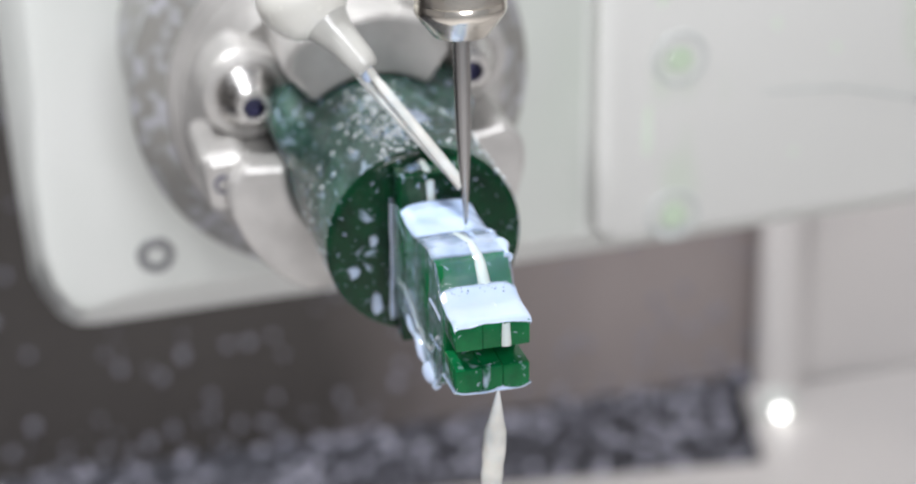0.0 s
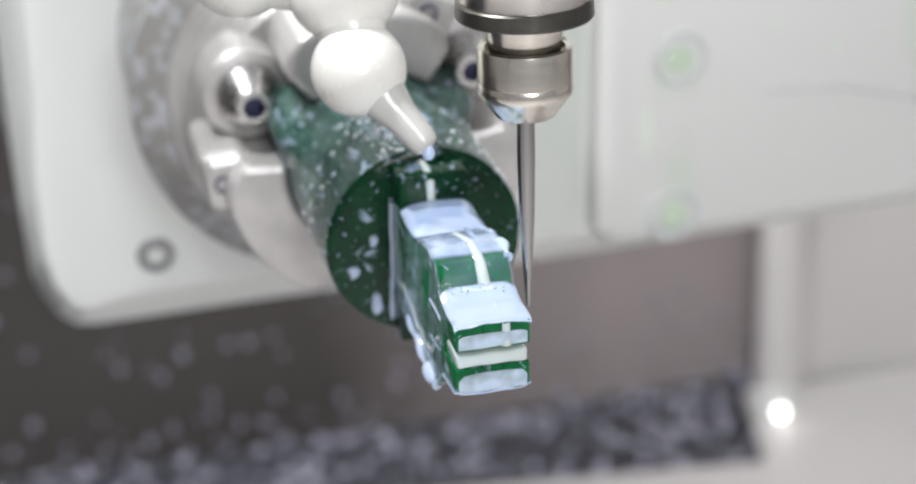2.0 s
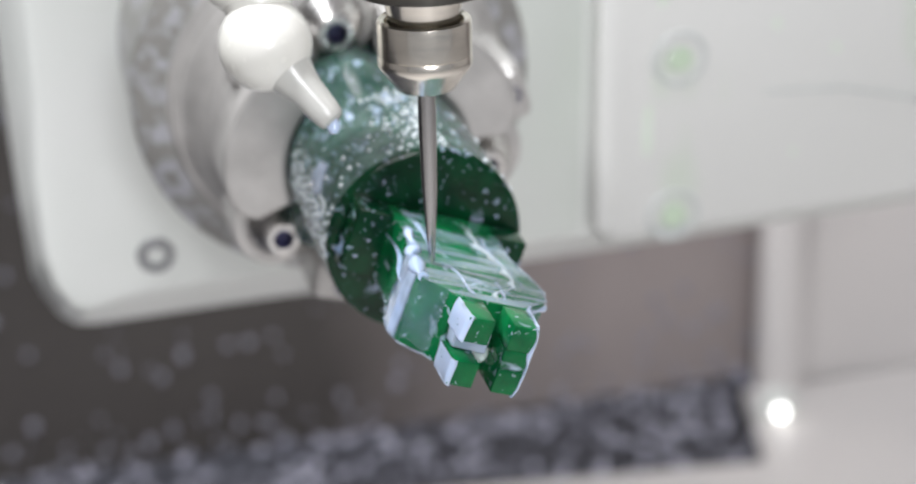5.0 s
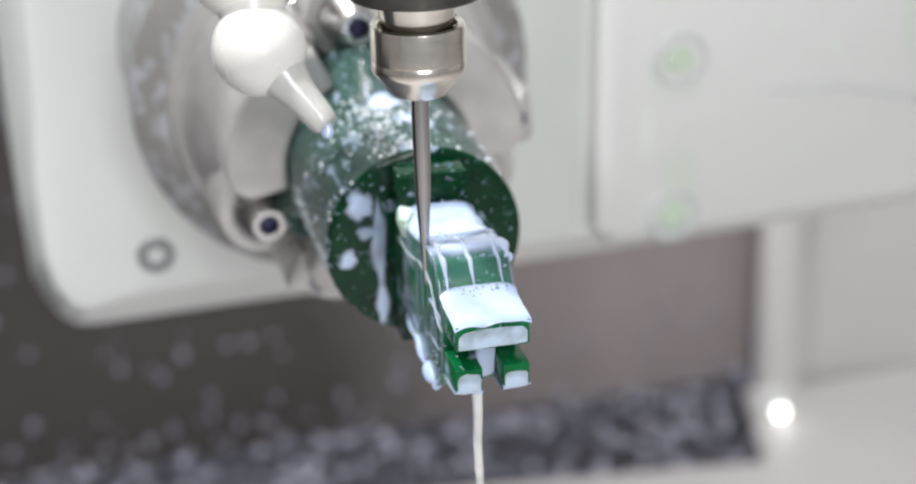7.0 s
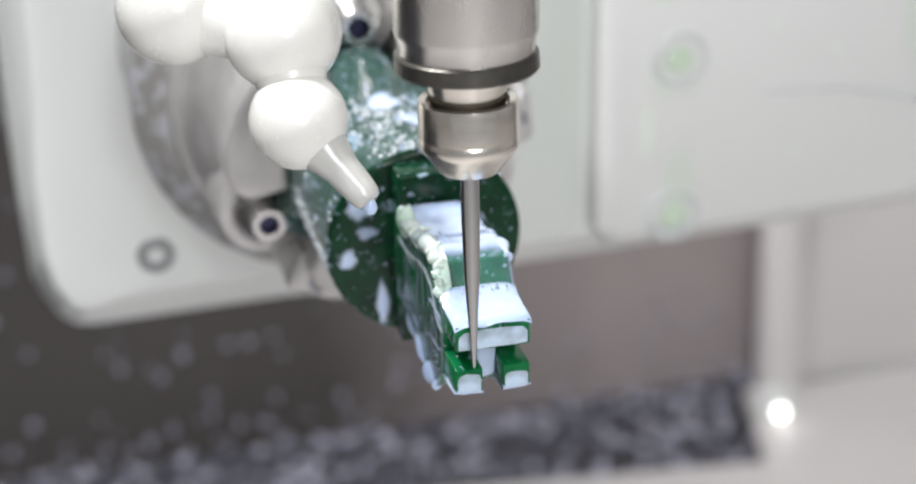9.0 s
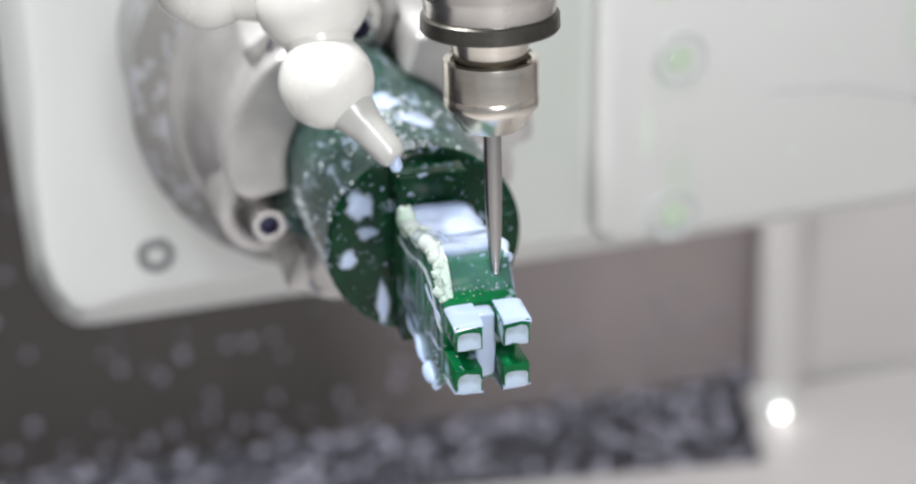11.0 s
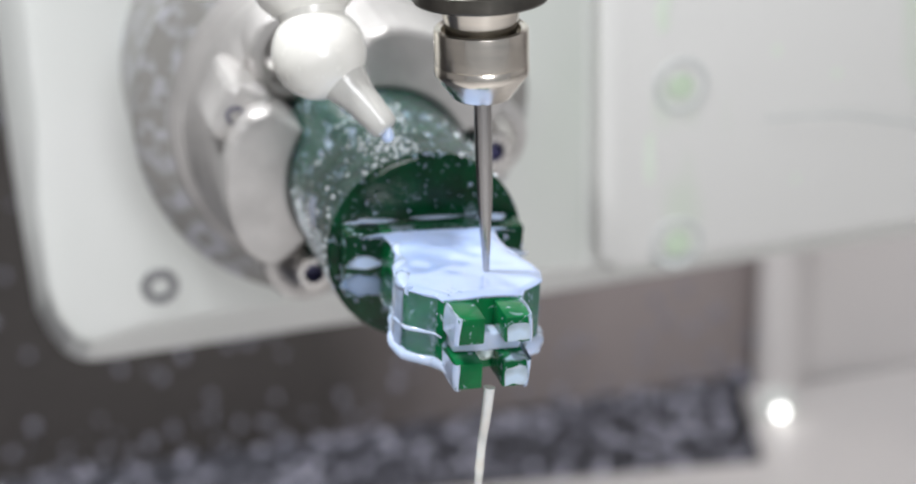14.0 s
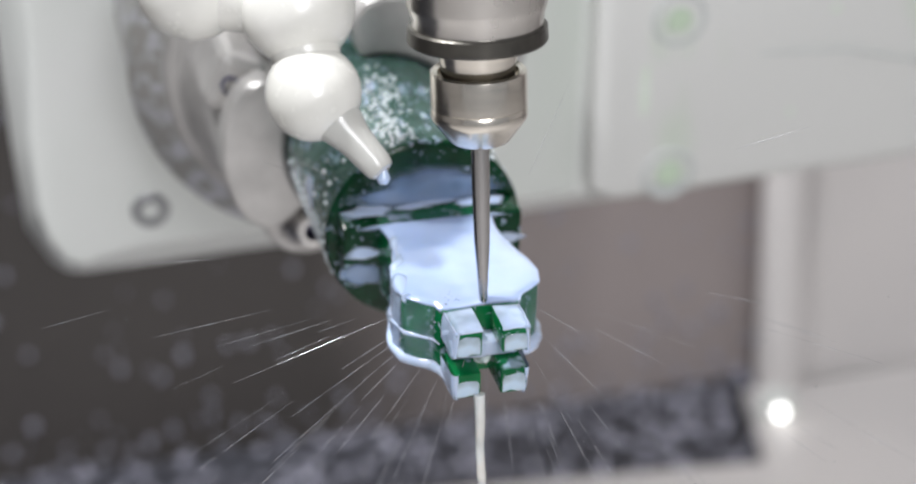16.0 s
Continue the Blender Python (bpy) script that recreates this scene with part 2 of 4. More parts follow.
def tube(points, radii, steps=12):
    """A round rod along a line of points with a radius at each, closed at both ends."""
    bm = bmesh.new()
    pts = [Vector(p) for p in points]
    rings = []
    for i, p in enumerate(pts):
        way = (pts[min(i + 1, len(pts) - 1)] - pts[max(i - 1, 0)]).normalized()
        side = way.orthogonal().normalized()
        if i and rings:
            side = (last - way * last.dot(way)).normalized()
        last = side
        other = way.cross(side)
        rings.append([bm.verts.new(p + (side * math.cos(2 * math.pi * k / steps) + other * math.sin(2 * math.pi * k / steps)) * radii[i]) for k in range(steps)])
    for a, b in zip(rings, rings[1:]):
        for i in range(steps):
            bm.faces.new((a[i], a[(i + 1) % steps], b[(i + 1) % steps], b[i]))
    bm.faces.new(rings[0][::-1])
    bm.faces.new(rings[-1])
    return bm


def join(*meshes):
    out = bmesh.new()
    for m in meshes:
        me = bpy.data.meshes.new("joined")
        m.to_mesh(me)
        m.free()
        out.from_mesh(me)
        bpy.data.meshes.remove(me)
    return out


def wobble(bm, size, scale, seed=0.0):
    for v in bm.verts:
        v.co += noise.noise_vector(v.co * scale + Vector((seed, seed * 1.7, -seed))) * size
    return bm


# ---- the tray and the machine's inside ----
tagged(link("tray_floor", box(-1.2, 1.2, -0.9, 0.405, -0.02, 0.0), TRAY), "dark wet machine tray floor with coolant", "tray", kind="structure")
tagged(link("wall_back", box(-1.2, 1.2, 0.406, 0.48, -0.02, 1.2), BROWN), "brown-grey wet steel back wall, left end coloured darker as shade", "wall", kind="structure")
# Side walls out of view, added to give the metal something to reflect.
tagged(link("wall_left", box(-1.22, -1.2, -0.9, 0.48, -0.02, 1.2), PANEL), "grey side wall out of view, added for reflections in the metal", "wall", kind="structure")
tagged(link("wall_right", box(1.2, 1.22, -0.9, 0.48, -0.02, 1.2), PANEL), "grey side wall out of view, added for reflections in the metal", "wall", kind="structure")


def side_panel():
    th = new("side_panel")
    tagged(th, "pale grey sheet metal panel with rounded edge beside the tray", "panel", kind="structure")
    part("sheet", box(0.232, 0.62, 0.385, 0.395, 0.0, 0.75, 0.002), PANEL, th)
    part("rolled_edge", tube([(0.238, 0.386, 0.0), (0.238, 0.386, 0.75)], [0.010, 0.010], 24), PANEL, th, "pale rounded edge")
    # The wide front spread is unseen, added to throw light onto metal and coolant.
    outline = [(0.221, 0.384), (0.2045, 0.3235), (0.180, 0.3274), (0.10, 0.3377), (0.0, 0.352), (-0.05, 0.359), (-0.05, 0.0), (-1.1, 0.0), (-1.1, -0.88), (1.1, -0.88), (1.1, 0.384)]
    bm = prism(outline, 0.0005, 0.005, "y", 0.001)
    for v in bm.verts:
        v.co = Vector((v.co.x, v.co.z, v.co.y))
    part("apron", bm, PANEL, th, "pale grey apron sheet over the tray, spread unseen to the front as reflector")
    return th


side_panel()



def droplets():
    """Beads of coolant scattered over the tray floor and the wall's foot."""
    rnd = random.Random(21)
    verts, faces = [], []
    unit = bmesh.new()
    bmesh.ops.create_icosphere(unit, subdivisions=2, radius=1)
    uv = [v.co.copy() for v in unit.verts]
    uf = [[v.index for v in f.verts] for f in unit.faces]
    unit.free()
    for i in range(1500):
        r = rnd.uniform(0.0006, 0.0028)
        if i < 1000:
            c, flat = Vector((rnd.uniform(-0.32, 0.34), rnd.uniform(0.33, 0.402), r * 0.2)), (1, 1, 0.9)
        else:
            c, flat = Vector((rnd.uniform(-0.35, 0.36), 0.4045, 0.20 * rnd.random() ** 2.4)), (0.8, 0.3, rnd.uniform(0.7, 1.2))
        base = len(verts)
        verts += [c + Vector((v.x * flat[0], v.y * flat[1], v.z * flat[2])) * r for v in uv]
        faces += [[base + k for k in f] for f in uf]
    me = bpy.data.meshes.new("coolant_droplets")
    me.from_pydata(verts, [], faces)
    me.materials.append(BEADED)
    me.shade_smooth()
    return tagged(new("coolant_droplets", me), "scattered pale beads of coolant in the dark tray", "droplets", kind="stuff")


droplets()

# A highlight put in as a glowing disc; disc and rim are made up.
GLINT_AT = EYE + Vector((0.3817, 0.8212, -0.4643)) * 0.779
lamp = new("glint_disc")
lamp.location = GLINT_AT
tagged(lamp, "small glowing white disc in place of a bright highlight", "light")
part("lens", lathe([(0, -0.004), (0.0014, -0.0036), (0.0021, -0.0018), (0.0022, 0.0)], "y", 24), GLINT, lamp)
part("glint_rim", lathe([(0.0023, -0.0015), (0.0065, -0.001), (0.0086, 0.001), (0.0090, 0.005), (0.0, 0.005)], "y", 32), ENAMEL, lamp, "white round rim that widens the glow")

# ---- work axis: cradle tilt and chuck turn ----
PIVOT = Vector((0, 0.86, -4.81)) * MM + AIM
AXIS = Vector((2.76, -12.1, -11.32)) * MM
TILTS = [(0.0, 3.71), (12.8, 3.71), (12.9, 0.89), (14.1, 0.89), (14.3, 0.2), (14.5, -0.45), (14.7, 0.1), (15.0, 2.0), (15.5, 6.24), (16.0, 7.77)]
# rise of the pivot in millimetres
RISES = [(0.0, 0.0), (12.8, 0.0), (12.9, 0.5), (14.1, 0.5), (14.5, 1.0), (15.0, 0.6), (15.5, -0.4), (16.0, -0.6)]
TURNS = [(0.0, 0.0), (4.2, 0.0), (4.6, 25.0), (5.0, 70.0), (5.4, 125.0), (5.8, 165.0), (6.2, 180.0), (12.8, 180.0), (12.84, 150.0), (12.87, 118.0), (12.9, 86.0),
         (14.1, 86.0), (14.5, 89.5), (15.0, 92.0), (15.5, 91.0), (16.0, 89.0)]


def between(rows, t):
    for (a, u), (b, v) in zip(rows, rows[1:]):
        if a <= t <= b:
            return u + (v - u) * (t - a) / (b - a)
    return rows[-1][1]


def cradle_pose(t):
    return Matrix.Translation(PIVOT + Vector((0, 0, between(RISES, t) * MM))) @ pose(0, 0, 0, between(TILTS, t), 0, 0)


def work_pose(t):
    """Work space: origin at the middle of the blank's tip, y back along the axis, z up at the start."""
    return cradle_pose(t) @ Matrix.Translation(AXIS) @ pose(0, 0, 0, 0, -between(TURNS, t), 0)


TILT_TIMES = sorted({t for t, _ in TILTS + RISES})
WORK_TIMES = sorted({t for t, _ in TILTS + RISES + TURNS})


def cradle():
    """White rotary cradle block with its side arm; built in cradle space, y back from the pivot."""
    th = new("rotary_cradle")
    tagged(th, "white enamelled rotary cradle block, splashed with coolant", "machine part")
    ax, az, fy = 2.76, -11.32, 153.9

    def p(x, z):
        return ((ax + x) * MM, (az + z) * MM)
    near = [p(-63.7, 120), p(-64, -8), p(-66, -30), p(-66, -50), p(-64.6, -59), p(-61.2, -65.6), p(-56.8, -67.6), p(-50, -65.8), p(-43, -64.4), p(-20, -63.8), p(70, -64), p(240, -62), p(240, 120)]
    far = [p(-71.2, 120), p(-71.0, -17), p(-70.7, -40), p(-69.6, -62), p(-67, -75.5), p(-63.5, -82), p(-59.5, -85.2), p(-55, -86), p(-44, -85.8), p(-18, -85.2), p(62, -84), p(240, -79), p(240, 120)]
    bm = bmesh.new()
    rings = [[bm.verts.new((x, (fy + y * (0.45 if y == 28 and i < 4 else 1)) * MM, z)) for i, (x, z) in enumerate(outline)] for outline, y in ((near, 0), (far, 28), (far, 75))]
    bm.faces.new(rings[0])
    bm.faces.new(rings[2][::-1])
    for u, v in zip(rings, rings[1:]):
        for i in range(len(near)):
            j = (i + 1) % len(near)
            bm.faces.new((u[i], v[i], v[j], u[j]))
    bmesh.ops.recalc_face_normals(bm, faces=bm.faces[:])
    rim = [e for e in bm.edges if all(v.co.y < (fy + 1) * MM for v in e.verts)]
    bmesh.ops.bevel(bm, geom=rim, offset=0.0016, segments=4, affect="EDGES", profile=0.5)
    part("block", bm, ENAMEL, th, "white block with a sloping underside")
    rnd = random.Random(6)
    for x, z, w, h, off in ((68, -50, 1.8, 9, 0), (70, -36, 1.2, 5, 0), (63, -58, 2.0, 3, 0), (58, -30, 1.0, 2.0, 0), (87, -34, 1.3, 7, 6), (90, 6, 1.8, 6, 6), (121, -8, 1.0, 1.6, 6), (138, -16, 1.3, 1.2, 6), (128, -44, 0.8, 1.4, 6)):
        bm = bmesh.new()
        bmesh.ops.create_uvsphere(bm, u_segments=24, v_segments=12, radius=1)
        for v in bm.verts:
            k = 1 + 0.5 * noise.noise(v.co * 1.5 + Vector((x, z, 0)))
            v.co = Vector(((ax + x + v.co.x * w * k) * MM, (fy - off + v.co.y * 0.12) * MM, (az + z + v.co.z * h * k) * MM))
        part("wax_smear", bm, SMEARED, th, "faint smear of pale green wax")
    # Added plate that carries the shade between holder and cover.
    plate = [p(44, -62.6), p(71, -62.8), p(71, 118), p(44, 118)]
    part("shade_plate", prism(plate, (fy - 1.2) * MM, (fy + 1) * MM, "y", 0.0005), SHADE_PLATE, th, "thin added plate, greyed as shade and filmed with green coolant")
    arm = [p(73, -59), p(74.5, -63), p(79, -65.5), p(236, -60), p(236, 118), p(73, 118)]
    part("arm_cover", prism(arm, (fy - 6) * MM, (fy + 1) * MM, "y", 0.0045), ENAMEL_DIRTY, th, "white cover plate with green wax stains")
    for z in (-14.7, -58.3):
        bm = lathe([(3.4, -0.1), (3.6, 0.5), (5.8, 0.5), (6.1, -0.12), (7.2, -0.12), (7.6, 0.5)], "y", 40)
        ob = part("cover_plug", bm, SEAM, th, "round grey-rimmed screw plug")
        ob.scale = (MM, MM, MM)
        ob.location = ((ax + 95) * MM, (fy - 6.3) * MM, (az + z) * MM)
        cap = part("plug_centre", lathe([(0, -0.25), (3.2, -0.2), (3.4, 0.3)], "y", 24), GREENED, ob, "centre stained pale green")
    bm = lathe([(0, 2.0), (2.3, 2.0), (2.6, -0.4), (4.2, -0.6), (4.8, 0.8)], "y", 32)
    ob = part("face_screw", bm, SCREW, th, "grey socket head screw")
    ob.scale = (MM, MM, MM)
    ob.location = ((ax - 39.3) * MM, (fy - 0.6) * MM, (az - 54.5) * MM)
    hose = [((ax + 118) * MM, (fy - 7) * MM, (az - 26) * MM), ((ax + 140) * MM, (fy - 7.5) * MM, (az - 27) * MM),
            ((ax + 165) * MM, (fy - 7.5) * MM, (az - 33) * MM), ((ax + 200) * MM, (fy - 7) * MM, (az - 46) * MM)]
    part("cover_groove", tube(hose, [0.0003, 0.0004, 0.0004, 0.0003], 8), SEAM, th, "thin grey seam")
    return th


def chuck():
    """Round work holder in work space."""
    th = new("work_holder")
    tagged(th, "round aluminium work holder with three bolted clamps", "chuck")
    bm = lathe([(0, 166), (44.0, 166), (44.4, 134), (45.0, 131), (45.2, 129.6), (44.9, 128.8), (44.0, 128.0), (38.6, 124.3), (38.0, 124.0)], "y", 96)
    bmesh.ops.scale(bm, verts=bm.verts[:], vec=(MM, MM, MM))
    part("flange", bm, STAINED, th, "stained dull aluminium rim")
    bm = lathe([(38.0, 124.0), (37.6, 123.2), (37.0, 122.0), (36.4, 121.8), (36.0, 120.2), (35.2, 119.6), (34.6, 116.6), (33.4, 113.2), (31.8, 109.2), (30.5, 107.5), (0, 107.5)], "y", 96)
    bmesh.ops.scale(bm, verts=bm.verts[:], vec=(MM, MM, MM))
    part("face_ring", bm, CAST, th)
    for k in range(3):
        a0 = radians(153.7 + 120 * k)
        # clamp segment between two bolts
        pts = []
        lo, hi = a0 + radians(22), a0 + radians(98)
        for i in range(13):
            a = lo + (hi - lo) * i / 12
            r = 31.6 - 4.2 * abs(i / 6 - 1) ** 6
            pts.append((r * math.cos(a), r * math.sin(a)))
        for i in range(15):
            a = hi - (hi - lo) * i / 14
            pts.append((18.75 * math.cos(a), 18.75 * math.sin(a)))
        bm = prism([(x * MM, z * MM) for x, z in pts], 84 * MM, 110 * MM, "y", 0.0012)
        part("clamp", bm, CAST, th, "", False)
        mid = a0 + radians(33)
        bm = box(-0.0064, 0.0064, 0.090, 0.113, 0.025, 0.0350, 0.0022)
        bmesh.ops.rotate(bm, verts=bm.verts[:], cent=(0, 0, 0), matrix=Matrix.Rotation(radians(90) - mid, 3, "Y"))
        lug = part("clamp_lug", bm, CAST, th, "", False)
        bm = lathe([(2.0, 90.1), (1.9, 89.5), (1.5, 89.5), (1.4, 90.3), (0, 90.3)], "y", 20)
        bmesh.ops.scale(bm, verts=bm.verts[:], vec=(MM, MM, MM))
        bmesh.ops.translate(bm, verts=bm.verts[:], vec=(0.0312 * math.cos(mid), 0, 0.0312 * math.sin(mid)))
        part("lug_screw", bm, SOCKET, lug, "small dark set screw")
        bm = lathe([(9.8, 112), (9.8, 100.2), (9.2, 99.0), (7.2, 98.4), (6.9, 98.8), (0, 98.8)], "y", 40)
        bmesh.ops.scale(bm, verts=bm.verts[:], vec=(MM, MM, MM))
        boss = part("boss", bm, CAST, th, "round cast boss under a bolt")
        boss.location = (26.4 * MM * math.cos(a0), 0, 26.4 * MM * math.sin(a0))
        bm = lathe([(6.6, 98.9), (6.6, 98.0), (6.2, 97.2), (4.4, 92.8), (3.9, 91.8), (3.3, 91.3), (2.3, 91.3), (2.2, 94.5), (0, 94.5)], "y", 32)
        bmesh.ops.scale(bm, verts=bm.verts[:], vec=(MM, MM, MM))
        ob = part("bolt", bm, BRIGHT, th, "polished cone-headed bolt")
        ob.location = (26.4 * MM * math.cos(a0), 0, 26.4 * MM * math.sin(a0))
        bm = lathe([(2.25, 91.6), (2.2, 94.2), (0, 94.2)], "y", 6)
        bmesh.ops.scale(bm, verts=bm.verts[:], vec=(MM, MM, MM))
        part("socket", bm, SOCKET, ob, "dark hexagon socket")
    return th


# half height of the ring blank's outline along the axis
HALF = [(0, 6.2), (7.4, 6.5), (9.8, 7.5), (11.2, 9.7), (13, 11.7), (17, 12.6), (21, 12.1), (25, 10.9), (29, 9.9), (33, 9.6), (38.4, 10.2), (38.9, 16.4), (60, 16.6)]


def half_at(v):
    for (a, h), (b, k) in zip(HALF, HALF[1:]):
        if a <= v <= b:
            return h + (k - h) * (v - a) / (b - a)
    return HALF[-1][1]


THICK, SLOT, SLOT_DEPTH = 6.35, 1.75, 7.6


def blank():
    """The wax blank in work space: round body, ring slab and a head of four prongs."""
    th = new("wax_blank")
    tagged(th, "green carving wax blank milled into a ring, wet with coolant", "workpiece")
    steps = 96
    bm = bmesh.new()
    rings = []
    for v in (110, 84, 76, 70, 62, 54, 46.6):
        ring = []
        for i in range(steps):
            a = 2 * math.pi * i / steps
            r = 18.6
            if v > 80:
                r += 4.5 * max(0, math.cos(3 * (a - radians(153.7)))) ** 3
            ring.append(bm.verts.new((r * MM * math.cos(a), v * MM, r * MM * math.sin(a))))
        rings.append(ring)
    for a, b in zip(rings, rings[1:]):
        for i in range(steps):
            bm.faces.new((a[i], a[(i + 1) % steps], b[(i + 1) % steps], b[i]))
    part("body", bm, WAX_BODY, th)
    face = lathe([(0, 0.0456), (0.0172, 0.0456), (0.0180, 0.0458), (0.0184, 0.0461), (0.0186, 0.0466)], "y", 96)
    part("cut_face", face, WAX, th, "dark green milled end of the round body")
    out = [(v, h) for v, h in HALF if SLOT_DEPTH <= v < 38.6] + [(44.0, 10.2)]
    top = [(SLOT_DEPTH, half_at(SLOT_DEPTH))] + out
    pts = [(v * MM, h * MM) for v, h in top] + [(v * MM, -h * MM) for v, h in reversed(top)]
    part("ring_slab", prism(pts, -THICK * MM, THICK * MM, "x", 0.0003), WAX_CUT, th, "freshly cut green ring form")
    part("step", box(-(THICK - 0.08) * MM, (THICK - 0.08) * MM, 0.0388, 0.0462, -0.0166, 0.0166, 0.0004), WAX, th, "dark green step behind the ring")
    for sx in (-1, 1):
        for sz in (-1, 1):
            bm = box(SLOT * MM, THICK * MM, 0, (SLOT_DEPTH + 0.02) * MM, SLOT * MM, 6.3 * MM, 0.00025)
            bmesh.ops.scale(bm, verts=bm.verts[:], vec=(sx, 1, sz))
            part("prong", bm, WAX_CUT, th, "square green wax prong")
    return th


def plug(sign):
    """Wax left standing between two prongs until the cutter frees it."""
    ob = link("wax_chip", box(-(SLOT - 0.02) * MM, (SLOT - 0.02) * MM, 0.0001, (SLOT_DEPTH - 0.05) * MM, SLOT * MM, 6.28 * MM, 0.0002), WAX_CUT)
    if sign < 0:
        ob.data.transform(Matrix.Diagonal((1, 1, -1, 1)))
    return tagged(ob, "small block of green wax standing between prongs", "wax chip", "wax chips")


def film(name, side, v0, v1, lift, droop, mat, label, seed, lo=-1.0, hi=1.0, rough=1.0, lip=0.0, fill=None):
    """Liquid that lies on the slab's outline face ('top', 'bottom') or on a broad face ('left', 'right'), rounded and
    hanging unevenly over the edges, and over the front by lip millimetres. fill(v): level to which it fills hollows."""
    bm = bmesh.new()
    na, nb, nl = 60, 60, 7 if lip else 0
    least = lift
    held = bm.verts.layers.float.new("depth")
    broad = side in ("left", "right")

    def wave(a, c, k):
        return noise.noise(Vector((a * 0.33, c * 0.33, seed * 3.7 + k)))
    grid = []
    for i in range(-nl, na + 1):
        row = []
        v = v0 + (v1 - v0) * max(i, 0) / na
        reach = half_at(v) if broad else THICK
        level = THICK if broad else half_at(v)
        lift = max(least, fill(v) - level) if fill else least
        for j in range(nb + 1):
            w = lo + (hi - lo) * j / nb
            a = abs(w)
            sign = 1 if w >= 0 else -1
            hang = max(0.25, droop * (0.75 + 1.4 * wave(v * 1.0, sign * 9, 1)))
            if a <= 0.8:
                across, up = w / 0.8 * reach * 0.985, level + lift * (1 - (a / 0.8) ** (10 if broad else 5) * 0.6)
                up += rough * 0.16 * wave(across * 0.8, v * 0.8, 2)
            else:
                k = (a - 0.8) / 0.2
                across = sign * (reach + 0.32 * math.sin(math.pi * min(1, k * 1.15)) - 0.3 * k ** 8)
                up = level + lift * 0.4 - (0.35 * k + 0.65 * k * k) * (hang + lift * 0.4)
            if i > na - 4:
                up -= (i - na + 4) ** 2 * 0.09
            if lip and 0 <= i < 7:
                up -= lift * 0.55 * (1 - i / 7) ** 2
            y = v
            if i < 0:
                k = -i / nl
                up -= lift * 0.55
                y = v0 - 0.3 * math.sin(math.pi * min(1, k * 1.1)) + 0.25 * k ** 6
                up -= k * lip * max(0.2, 0.75 + 0.9 * wave(across * 0.9, 3, 4))
                across *= 1 - 0.04 * k
            elif not lip and i < 5:
                up -= lift * 0.85 * (1 - i / 5) ** 2
            flip = -1 if side in ("left", "bottom") else 1
            co = (up * flip, y, across) if broad else (across, y, up * flip)
            spot = bm.verts.new(Vector(co) * MM)
            depth = min(1.0, lift / 0.5) * (1 - max(0.0, a - 0.7) / 0.3 * 0.8) * min(1.0, (na - i) / 9 + 0.02)
            if i < 0:
                depth *= 1 - 0.55 * (-i / nl) ** 2
            elif not lip:
                depth *= min(1.0, i / 7 + 0.02)
            spot[held] = depth * (0.92 + 0.3 * wave(across, v, 6)) + 0.03 * wave(across * 3, v * 3, 8)
            row.append(spot)
        grid.append(row)
    for r, s in zip(grid, grid[1:]):
        for j in range(nb):
            bm.faces.new((r[j], s[j], s[j + 1], r[j + 1]))
    return tagged(link(name, bm, mat), label, "coolant", "coolant on the blank", "stuff")


# ---- spindle, cutter and coolant nozzle; origin at the collet nut's lower face ----
def spindle():
    th = new("milling_spindle")
    tagged(th, "steel milling spindle with collet nut and tapered cutter", "spindle")

    def turned(name, prof, mat, label="", steps=96):
        bm = lathe([(r * MM, h * MM) for r, h in prof], "z", steps)
        return part(name, bm, mat, th, label)
    turned("spindle_nose", [(0, 90), (11.3, 90), (11.3, 23.4), (11.1, 22.6), (10.7, 21.4), (10.6, 19.5), (0, 19.5)], GROUND_STEEL, "ground cylindrical steel nose")
    turned("seal_ring", [(0, 19.6), (10.9, 19.6), (11.2, 19.3), (11.3, 17.1), (11.0, 16.7), (8.0, 16.5), (0, 16.5)], BLACK_OXIDE, "dark ring")
    turned("neck", [(0, 16.7), (6.9, 16.7), (6.6, 15.4), (5.9, 12.0), (5.9, 10.6), (0, 10.6)], SATIN)
    turned("collet_nut", [(0, 10.5), (6.4, 10.5), (6.6, 11.7), (7.4, 12.1), (7.75, 11.8), (7.85, 11.3), (7.85, 6.2), (7.7, 6.0), (7.85, 5.7), (7.9, 4.5),
                          (7.75, 4.0), (7.4, 3.5), (5.0, 0.25), (4.7, 0.0), (1.9, 0.0), (1.8, 0.8), (0, 0.8)], SATIN, "satin nickel collet nut")
    turned("cutter", [(0, 2), (1.5, 2), (1.5, -8.0), (1.42, -12), (1.30, -18), (0.95, -24), (0.6, -30), (0.32, -34.0), (0.12, -34.6), (0, -34.7)], CARBIDE, "slender tapered carbide cutter", 32)
    return th


# nozzle and jets in spindle space
MOUTH = Vector((-13.0, 15.1, -9.2)) * MM
BALL = Vector((-22.4, 25.2, 2.7)) * MM
UPPER = Vector((-23.0, 32.7, 15.8)) * MM
FAR = Vector((-39.5, 42.0, 19.4)) * MM
SIDE_MOUTH = Vector((-19.5, 23.1, -4.8)) * MM
JET_END = Vector((-0.2, 0.5, -27.5)) * MM
JET_WAY = (JET_END - SIDE_MOUTH).normalized()


